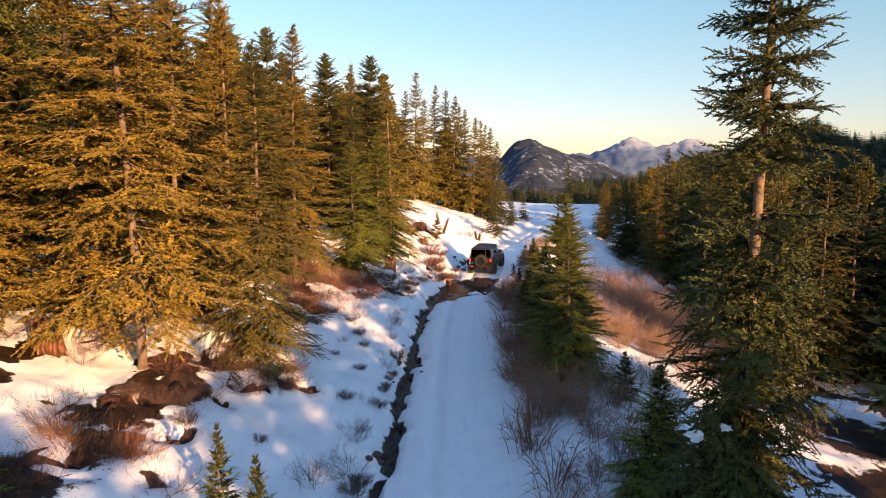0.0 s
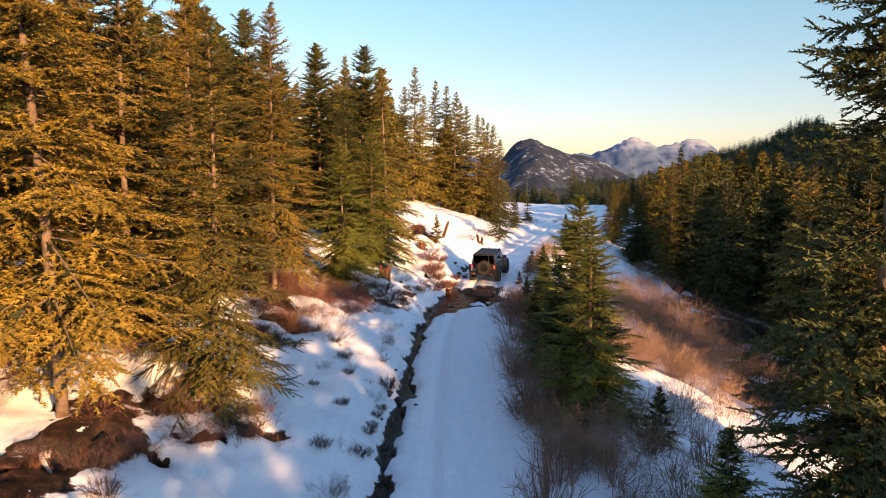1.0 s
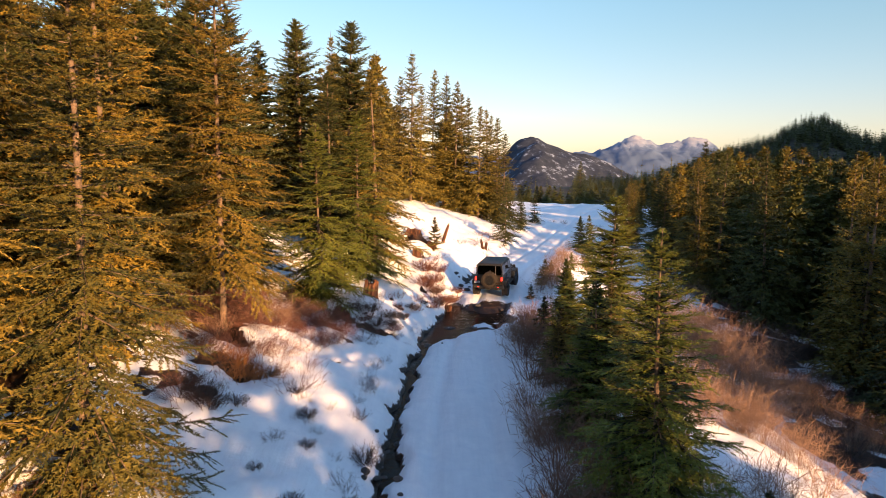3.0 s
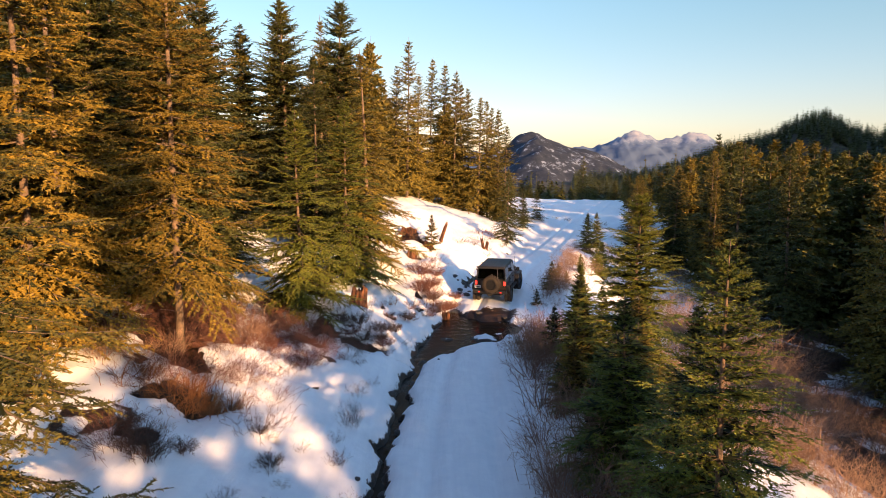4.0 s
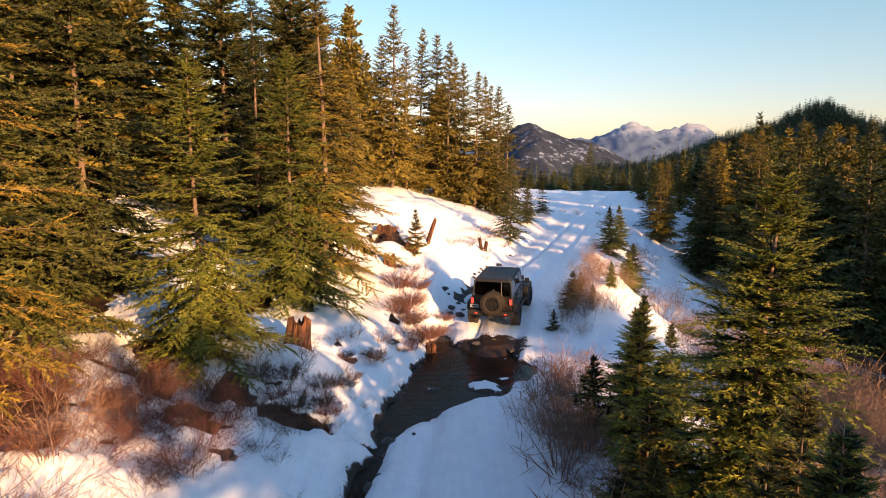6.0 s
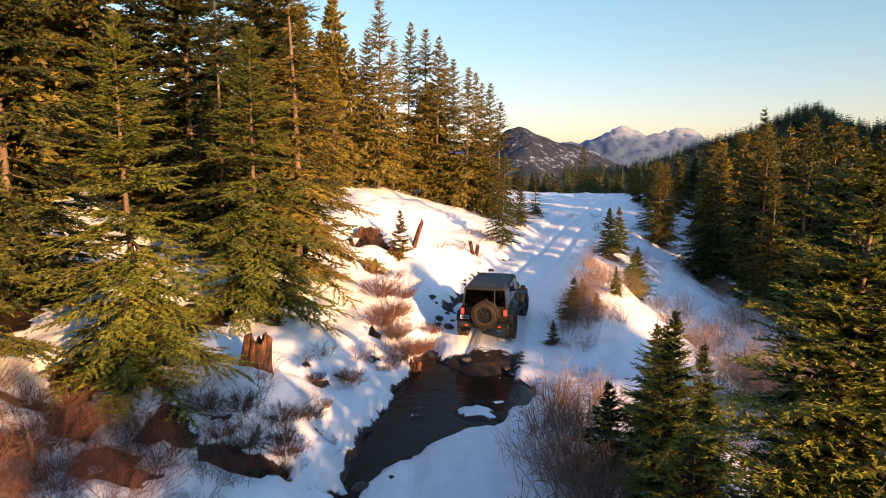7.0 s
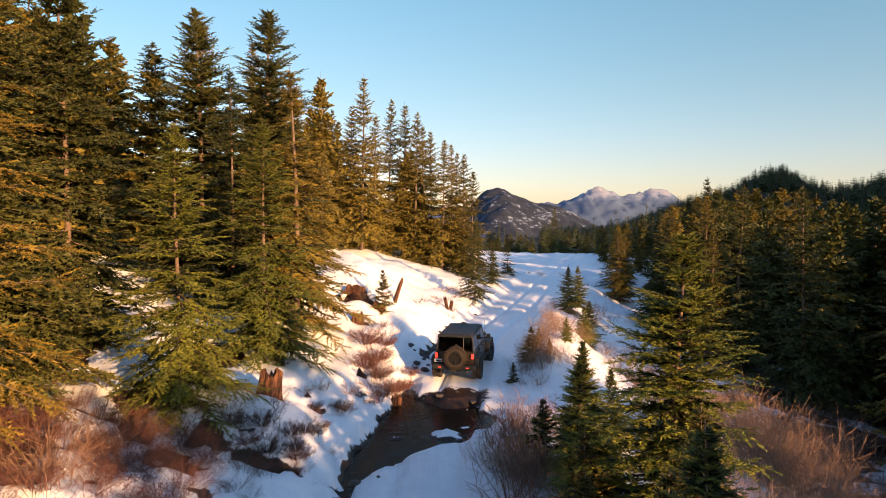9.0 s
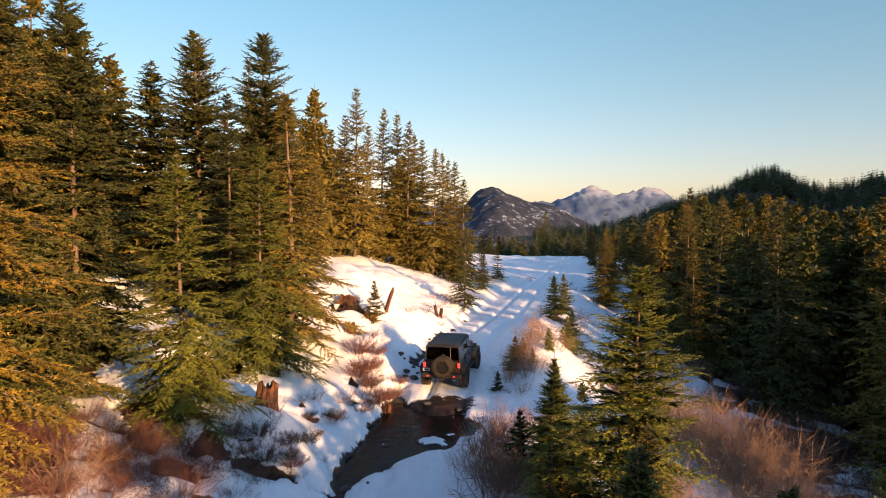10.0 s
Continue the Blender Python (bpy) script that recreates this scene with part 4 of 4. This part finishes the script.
me = quick_mesh("water", [(-3.0, 8, -.50), (.1, 8, -.50), (.1, 35, -.50), (-3.0, 35, -.50), (-2.2, 35, -.50), (4.9, 35, -.50), (4.9, 47.0, -.50), (-2.2, 47.0, -.50)],
                [(0, 1, 2, 3), (4, 5, 6, 7)], water_material())
tagged(new("water", me), "still dark muddy meltwater in the ford", "water", kind="structure")


# ---- stumps, snags, stones ----
def stump_material():
    m = material("weathered_stump_wood", (.14, .06, .03), .9)
    grain = add(m, "Mapping", Scale=(16.0, 16.0, 1.3))
    link(m, add(m, "TexCoord").outputs["Object"], grain.inputs["Vector"])
    split, rot = noise_of(m, 1.0, 6, .7, grain.outputs[0]), noise_of(m, 4.0, 5)
    f = maths(m, "ADD", maths(m, "MULTIPLY", split, .7), maths(m, "MULTIPLY", rot, .3))
    link(m, ramp(m, f, [(.40, (.012, .007, .005)), (.50, (.09, .035, .016)), (.62, (.30, .13, .055))]), shader(m).inputs["Base Color"])
    bump(m, split, 1.0, .06)
    return m


STUMP_WOOD = stump_material()
STONE = varied("dark_wet_stone", (.02, .018, .017), (.075, .066, .06), 4, .6, .5, .03)


def stump(x, y, height, radius, lean=0.0, turn=0.0, name="tree_stump", label="weathered reddish tree stump standing in snow", seed=0):
    r = np.random.RandomState(seed)
    n, m = 34, 7
    a = np.arange(n) / n * 2 * math.pi
    flute = 1 + .16 * np.sin(a * 5 + seed) + .10 * np.sin(a * 11 + seed * 2) + .12 * r.randn(n)
    top = height * (.92 + .13 * np.sin(a * 2 + seed) + .07 * r.randn(n))
    bm = bmesh.new()
    rings = []
    for k in range(m):
        f = k / (m - 1)
        rad = radius * (1.2 - .3 * f ** .5 + .2 * (1 - f) ** 5) * flute
        zz = -.25 + (top + .25) * f
        rings.append([bm.verts.new((rad[i] * math.cos(a[i]), rad[i] * math.sin(a[i]), zz[i])) for i in range(n)])
    inner = [bm.verts.new((radius * .5 * math.cos(t), radius * .5 * math.sin(t), height * .72)) for t in a]
    rings.append(inner)
    for lo, hi in zip(rings, rings[1:]):
        for i in range(n):
            bm.faces.new((lo[i], lo[(i + 1) % n], hi[(i + 1) % n], hi[i]))
    bm.faces.new(inner)
    me = bpy.data.meshes.new(name)
    bm.to_mesh(me)
    bm.free()
    me.materials.append(STUMP_WOOD)
    ob = new(name, me)
    ob.matrix_world = pose(x, y, gz(x, y), 0, 0, turn) @ pose(0, 0, 0, 0, lean, 0)
    tagged(ob, label, "stump")


stump(-3.2, 38.5, .72, .27, 8, seed=1)
stump(-7.1, 12.7, .2, .36, 14, 30, "root_mass", "brown upturned root mass with dead grass in snow", seed=11)
stump(-6.5, 12.9, .2, .32, 24, 80, "root_mass", "brown broken root mass in snow", seed=12)
stump(-1.55, 49.4, .48, .24, seed=2)
stump(-10.4, 16.8, .8, .35, seed=3)
stump(.05, 53.3, 1.2, .09, 18, 0, "snag", "leaning broken grey-brown snag in snow", seed=4)
stump(-1.9, 52.2, .24, .4, 10, 40, "root_mass", "upturned reddish root mass on the snow mound", seed=5)
stump(-.75, 51.4, .22, .32, 20, 10, "root_mass", "broken reddish root mass on the snow mound", seed=6)
stump(.3, 43.5, .4, .16, 8, 0, "tree_stump", "small red-brown stump at the water's edge", seed=7)
stump(3.2, 58.6, .55, .09, 25, 60, "snag", "short dark snag leaning in the snow", seed=8)
stump(3.0, 58.3, .8, .08, -22, 60, "snag", "short dark snag leaning in the snow", seed=9)


def stone_mesh(seed):
    bm = bmesh.new()
    bmesh.ops.create_icosphere(bm, subdivisions=2, radius=1)
    for v in bm.verts:
        n = noise.noise(v.co * 1.3 + Vector((seed * 7.3, 0, 0)))
        v.co *= 1 + .45 * n
        v.co.z *= .6
    me = bpy.data.meshes.new("stone")
    bm.to_mesh(me)
    bm.free()
    me.materials.append(STONE)
    return me


STONES = [stone_mesh(s) for s in range(4)]


def stone(x, y, k, i):
    ob = new("stone", STONES[i % 4])
    ob.matrix_world = pose(x, y, gz(x, y) + k * .15, 0, 0, i * 67) @ Matrix.Diagonal((k * 1.3, k, k, 1))
    tagged(ob, "dark wet stone at the edge of the ditch", "stone", "stones along the ditch")


rs = np.random.RandomState(17)
for k_, (x, y, k) in enumerate(((-2.3, 35.3, .6), (-2.8, 35.1, .55), (-1.9, 35.8, .5), (-3.1, 35.6, .5))):
    shrub("thicket", x, y, k, k_)
for i in range(26):                       # above the ford, on the left of the track
    y = 45.2 + 13 * rs.rand()
    stone(float(road_x(y)) - 2.2 + .28 * rs.randn(), y, .07 + .12 * rs.rand(), i)
for i in range(40):                       # along the ditch
    y = 12 + 25 * rs.rand()
    stone(float(road_x(y)) - 1.98 + .26 * rs.randn(), y, .05 + .09 * rs.rand(), i)
for i in range(30):                       # in the ford
    y = 37.5 + 7.6 * rs.rand()
    x, k = float(road_x(y)) - 2.2 + 2.9 * rs.rand(), .05 + .10 * rs.rand()
    if bare_mask(np.array(x), np.array(y)) > .6:
        stone(x, y, k, i)

# snow caught on the tall fir
for dx, dz, k in ((-1.3, 2.98, .14), (-.8, 3.12, .09)):
    bm = bmesh.new()
    bmesh.ops.create_icosphere(bm, subdivisions=3, radius=1)
    for v in bm.verts:
        v.co *= 1 + .75 * noise.noise(v.co * 1.9 + Vector((dx * 3, dz, 0))) + .3 * noise.noise(v.co * 5)
    me = bpy.data.meshes.new("snow_clump")
    bm.to_mesh(me)
    bm.free()
    me.materials.append(SNOW)
    clump = new("snow_clump", me)
    clump.parent = tall_fir
    clump.matrix_world = pose(5.6 + dx, 10.7, tall_fir.location.z + dz, 0, 0, 0) @ Matrix.Diagonal((k, k * .8, k * .55, 1))
    tagged(clump, "white snow clump on a branch")


# ---- the off-road car, driving up the track ----
PAINT = varied("dusty_dark_bronze_paint", (.035, .025, .017), (.085, .058, .038), 2.5, .36, .08, .004, metal=.5)
BLACK = varied("black_textured_plastic", (.008, .008, .008), (.018, .018, .017), 9, .6, .2, .004)
ROOF = varied("grey_hardtop_shell", (.009, .009, .010), (.020, .020, .021), 3, .55, .15, .004)
RUBBER = varied("muddy_tyre_rubber", (.012, .010, .008), (.040, .029, .020), 5, .85, .5, .015)
RIM = varied("dark_alloy", (.008, .008, .008), (.022, .021, .020), 6, .5, .1, .004, metal=.3)
CHROME = varied("worn_steel", (.3, .29, .28), (.5, .48, .46), 8, .35, .1, .003, metal=.9)
PLATE = varied("pale_plate", (.5, .5, .52), (.65, .65, .66), 20, .5, .05, .002)
GLASS = material("tinted_glass", (.035, .038, .04), .04)
shader(GLASS).inputs["Transmission Weight"].default_value = 1.0
shader(GLASS).inputs["IOR"].default_value = 1.45
LAMP = material("red_lamp", (.35, .01, .01), .25)
shader(LAMP).inputs["Emission Color"].default_value = (1, .05, .03, 1)
shader(LAMP).inputs["Emission Strength"].default_value = .9


def block(lo, hi, top=None, bevel=.03, seg=2):
    """A bevelled box from corner to corner; top: half-open insets (x, rear, front) of its upper face."""
    bm = bmesh.new()
    tx, tr, tf = top or (0, 0, 0)
    c = [(lo[0], lo[1], lo[2]), (hi[0], lo[1], lo[2]), (hi[0], hi[1], lo[2]), (lo[0], hi[1], lo[2]),
         (lo[0] + tx, lo[1] + tr, hi[2]), (hi[0] - tx, lo[1] + tr, hi[2]), (hi[0] - tx, hi[1] - tf, hi[2]), (lo[0] + tx, hi[1] - tf, hi[2])]
    v = [bm.verts.new(p) for p in c]
    for f in ((3, 2, 1, 0), (4, 5, 6, 7), (0, 1, 5, 4), (1, 2, 6, 5), (2, 3, 7, 6), (3, 0, 4, 7)):
        bm.faces.new([v[i] for i in f])
    if bevel:
        bmesh.ops.bevel(bm, geom=bm.edges[:], offset=bevel, segments=seg, affect="EDGES", profile=.6)
    return bm


def solid(name, bms, mat, parent, label=""):
    """One mesh object out of one or more bmeshes."""
    bms = bms if isinstance(bms, list) else [bms]
    out = bmesh.new()
    for q in bms:
        me = bpy.data.meshes.new("piece")
        q.to_mesh(me)
        q.free()
        out.from_mesh(me)
        bpy.data.meshes.remove(me)
    me = bpy.data.meshes.new(name)
    bmesh.ops.recalc_face_normals(out, faces=out.faces[:])
    out.to_mesh(me)
    out.free()
    me.materials.append(mat)
    return part(name, me, parent, label)


def pane(corners, thick=.012):
    bm = bmesh.new()
    n = (Vector(corners[1]) - Vector(corners[0])).cross(Vector(corners[2]) - Vector(corners[0])).normalized() * thick
    a = [bm.verts.new(Vector(c)) for c in corners]
    d = [bm.verts.new(Vector(c) + n) for c in corners]
    bm.faces.new(a[::-1])
    bm.faces.new(d)
    k = len(a)
    for i in range(k):
        bm.faces.new((a[i], a[(i + 1) % k], d[(i + 1) % k], d[i]))
    return bm


def lathe(profile, n=36, lugs=0, caps=True):
    """Turned about the x axis: profile of (x, radius)."""
    bm = bmesh.new()
    rings = []
    for px, pr in profile:
        rings.append([bm.verts.new((px, pr * math.cos(2 * math.pi * i / n), pr * math.sin(2 * math.pi * i / n))) for i in range(n)])
    for lo, hi in zip(rings, rings[1:]):
        for i in range(n):
            bm.faces.new((lo[i], lo[(i + 1) % n], hi[(i + 1) % n], hi[i]))
    if caps:
        bm.faces.new(rings[0][::-1])
        bm.faces.new(rings[-1])
    for i in range(lugs):
        a = 2 * math.pi * i / lugs
        for side in (-1, 1):
            q = block((side * .10 - .055, -.03, .405), (side * .10 + .055, .03, .445), None, 0)
            me = bpy.data.meshes.new("lug")
            bmesh.ops.transform(q, matrix=Matrix.Rotation(a + side * .06, 4, "X"), verts=q.verts[:])
            q.to_mesh(me)
            q.free()
            bm.from_mesh(me)
            bpy.data.meshes.remove(me)
    return bm


def wheel(name, parent, m):
    tyre = lathe([(-.15, .26), (-.16, .33), (-.145, .39), (-.11, .42), (.11, .42), (.145, .39), (.16, .33), (.15, .26)], 36, 30, False)
    ob = solid(name, tyre, RUBBER, parent, "muddy off-road tyre")
    ob.matrix_local = m
    rim = lathe([(-.155, .25), (-.15, .262), (.15, .262), (.155, .25), (.10, .235), (.09, .12), (.115, .10), (.115, .03)], 24)
    spokes = [rim]
    for i in range(8):
        q = block((.085, -.025, .08), (.125, .025, .245), None, .006, 1)
        bmesh.ops.transform(q, matrix=Matrix.Rotation(i * math.pi / 4, 4, "X"), verts=q.verts[:])
        spokes.append(q)
    solid("rim", spokes, RIM, ob, "dark alloy rim")
    return ob


def off_road_car(x, y, z, turn, pitch):
    car = new("off_road_car")
    car.matrix_world = pose(x, y, z, 0, 0, turn) @ pose(0, 0, 0, pitch, 0, 0)
    tagged(car, "dusty dark bronze off-road car with grey hardtop on snow", "car")
    body = solid("body", [block((-.77, -2.05, .60), (.77, .80, 1.20), (.02, .02, 0), .04),
                          block((-.72, .70, .66), (.72, 2.05, 1.19), (.09, 0, .06), .05),
                          block((-.60, 2.0, .68), (.60, 2.12, 1.14), (.04, 0, .03), .03)], PAINT, car)
    solid("chassis", [block((-.62, -2.0, .42), (.62, 2.0, .62), None, .03), block((-.8, -1.5, .30), (-.70, -1.36, .48), None, .02),
                      block((-.75, -1.5, .36), (.75, -1.38, .47), None, .03), block((-.75, 1.42, .36), (.75, 1.54, .47), None, .03)], BLACK, car)
    for s in (-1, 1):
        for yy, ln in ((-1.42, .56), (1.45, .58)):
            solid("fender_flare", [block((min(s * .74, s * .97), yy - ln, .90), (max(s * .74, s * .97), yy + ln, .97), (.01, .14, .14), .025),
                                   block((min(s * .78, s * .96), yy - ln - .07, .66), (max(s * .78, s * .96), yy - ln + .03, .93), (0, .06, -.06), .02),
                                   block((min(s * .78, s * .96), yy + ln - .03, .66), (max(s * .78, s * .96), yy + ln + .07, .93), (0, -.06, .06), .02)], BLACK, car)
        solid("side_step", block((min(s * .74, s * .90), -.82, .48), (max(s * .74, s * .90), .80, .54), None, .02), BLACK, car)
        # doors
        for y0, y1 in ((-.98, -.18), (-.14, .68)):
            d = solid("door", block((min(s * .765, s * .79), y0, .66), (max(s * .765, s * .79), y1, 1.17), None, .01), PAINT, car)
            solid("door_handle", block((min(s * .79, s * .825), y0 + .06, 1.02), (max(s * .79, s * .825), y0 + .22, 1.07), None, .01), BLACK, d)
            for zz in (.78, 1.05):
                solid("hinge", block((min(s * .79, s * .81), y1 - .10, zz), (max(s * .79, s * .81), y1 + .01, zz + .05), None, .006, 1), BLACK, d)
        # side glass
        for (y0, y1), (t0, t1) in (((-1.95, -1.04), (-1.84, -1.04)), ((-.96, -.20), (-.96, -.20)), ((-.12, .62), (-.12, .40))):
            solid("side_window", pane([(s * .745, y0, 1.22), (s * .745, y1, 1.22), (s * .675, t1, 1.74), (s * .675, t0, 1.74)]), GLASS, car)
        for y0, t0, w in ((-2.03, -1.93, .09), (-1.04, -1.04, .08), (-.20, -.20, .08), (.62, .38, .09)):
            q = block((min(s * .72, s * .765), y0, 1.16), (max(s * .72, s * .765), y0 + w, 1.80), None, .012, 1)
            for v in q.verts:
                k = (v.co.z - 1.16) / .64
                v.co.x -= s * .075 * k
                v.co.y += (t0 - y0) * k
            solid("pillar", q, ROOF, car)
        solid("mirror", [block((min(s * .78, s * .90), .55, 1.20), (max(s * .78, s * .90), .60, 1.25), None, .01, 1),
                         block((min(s * .86, s * 1.06), .50, 1.20), (max(s * .86, s * 1.06), .60, 1.40), (.02, .01, .02), .025)], BLACK, car)
        lamp = solid("tail_lamp_housing", block((min(s * .64, s * .80), -2.13, .92), (max(s * .64, s * .80), -2.03, 1.18), None, .02), BLACK, car)
        solid("tail_lamp", block((min(s * .665, s * .775), -2.15, .95), (max(s * .665, s * .775), -2.12, 1.15), None, .012), LAMP, lamp, "glowing red tail lamp")
        solid("reflector", block((min(s * .50, s * .60), -2.325, .60), (max(s * .50, s * .60), -2.31, .64), None, .004, 1), LAMP, car)
    roof = solid("hardtop", [block((-.695, -1.96, 1.74), (.695, .42, 1.86), (.05, .05, .07), .04)]
                 + [block((xx - .02, -1.80, 1.85), (xx + .02, .25, 1.872), (.004, .02, .02), .006, 1) for xx in (-.45, -.22, 0, .22, .45)], ROOF, car, "grey ribbed hardtop")
    for s in (-1, 1):
        solid("roof_gutter", block((min(s * .66, s * .71), -1.93, 1.745), (max(s * .66, s * .71), .38, 1.775), None, .008, 1), BLACK, roof)
    solid("rear_window", pane([(-.66, -2.005, 1.25), (.66, -2.005, 1.25), (.60, -1.925, 1.72), (-.60, -1.925, 1.72)]), GLASS, car)
    solid("windshield", pane([(.68, .74, 1.20), (-.68, .74, 1.20), (-.62, .46, 1.74), (.62, .46, 1.74)]), GLASS, car)
    gate = solid("tailgate", block((-.62, -2.085, .66), (.62, -2.045, 1.20), None, .015), PAINT, car)
    for zz in (.80, 1.08):
        solid("gate_hinge", block((.50, -2.11, zz), (.68, -2.08, zz + .06), None, .008, 1), BLACK, gate)
    solid("spare_carrier", [block((-.10, -2.22, .80), (.26, -2.07, 1.16), None, .03), block((.03, -2.20, 1.1), (.13, -2.08, 1.50), None, .02)], BLACK, car)
    wheel("spare_wheel", car, pose(.08, -2.30, 1.02, 0, 0, -90))
    solid("rear_wiper", block((-.02, -2.03, 1.30), (.38, -2.01, 1.325), None, .004, 1), BLACK, car)
    solid("rear_bumper", [block((-.86, -2.32, .54), (.86, -2.08, .72), (.02, .02, 0), .035), block((-.12, -2.40, .46), (.12, -2.10, .56), None, .02)], BLACK, car)
    solid("front_bumper", block((-.86, 2.12, .54), (.86, 2.36, .74), (.05, 0, .04), .035), BLACK, car)
    plate = solid("number_plate", block((-.80, -2.145, .78), (-.49, -2.125, .91), None, .004, 1), PLATE, car, "pale plate with dark bars")
    solid("plate_bar", block((-.75, -2.15, .82), (-.54, -2.143, .865), None, 0), BLACK, plate)
    solid("exhaust_pipe", lathe([(-.09, .035), (.09, .035)], 12), CHROME, car).matrix_local = pose(.55, -2.15, .46, 0, 0, 90)
    solid("antenna", block((.735, .86, 1.18), (.742, .867, 1.95), None, 0), BLACK, car)
    # slim pale upright to the right of the spare wheel
    solid("rear_pole", [block((.355, -2.11, 1.0), (.375, -2.09, 1.78), None, .004, 1), block((.34, -2.12, .96), (.39, -2.08, 1.04), None, .008, 1)], CHROME, car, "slim pale upright pole")
    solid("hood_latch", block((.60, 1.55, 1.10), (.68, 1.63, 1.19), None, .01, 1), BLACK, car)
    for sx_ in (-.38, .38):
        for yy in (-.15, -1.05):
            solid("seat", [block((sx_ - .24, yy - .1, .75), (sx_ + .24, yy + .4, 1.0), None, .05), block((sx_ - .23, yy - .22, .95), (sx_ + .23, yy - .06, 1.48), (.05, 0, .06), .05),
                           block((sx_ - .12, yy - .24, 1.47), (sx_ + .12, yy - .13, 1.64), None, .04)], BLACK, car)
    solid("roll_bar", [block((-.66, -.42, 1.66), (.66, -.34, 1.72), None, .02), block((-.62, -1.6, 1.64), (-.56, .3, 1.70), None, .02), block((.56, -1.6, 1.64), (.62, .3, 1.70), None, .02)], BLACK, car)
    for s in (-1, 1):
        flip = 0 if s > 0 else 180
        wheel("wheel", car, pose(s * .82, -1.42, .43, 0, 0, flip))
        wheel("wheel", car, pose(s * .82, 1.45, .43, 0, 0, flip - 8))
    return car


off_road_car(3.15, 47.3, gz(3.2, 47.3) - .01, -15.0, 2.2)
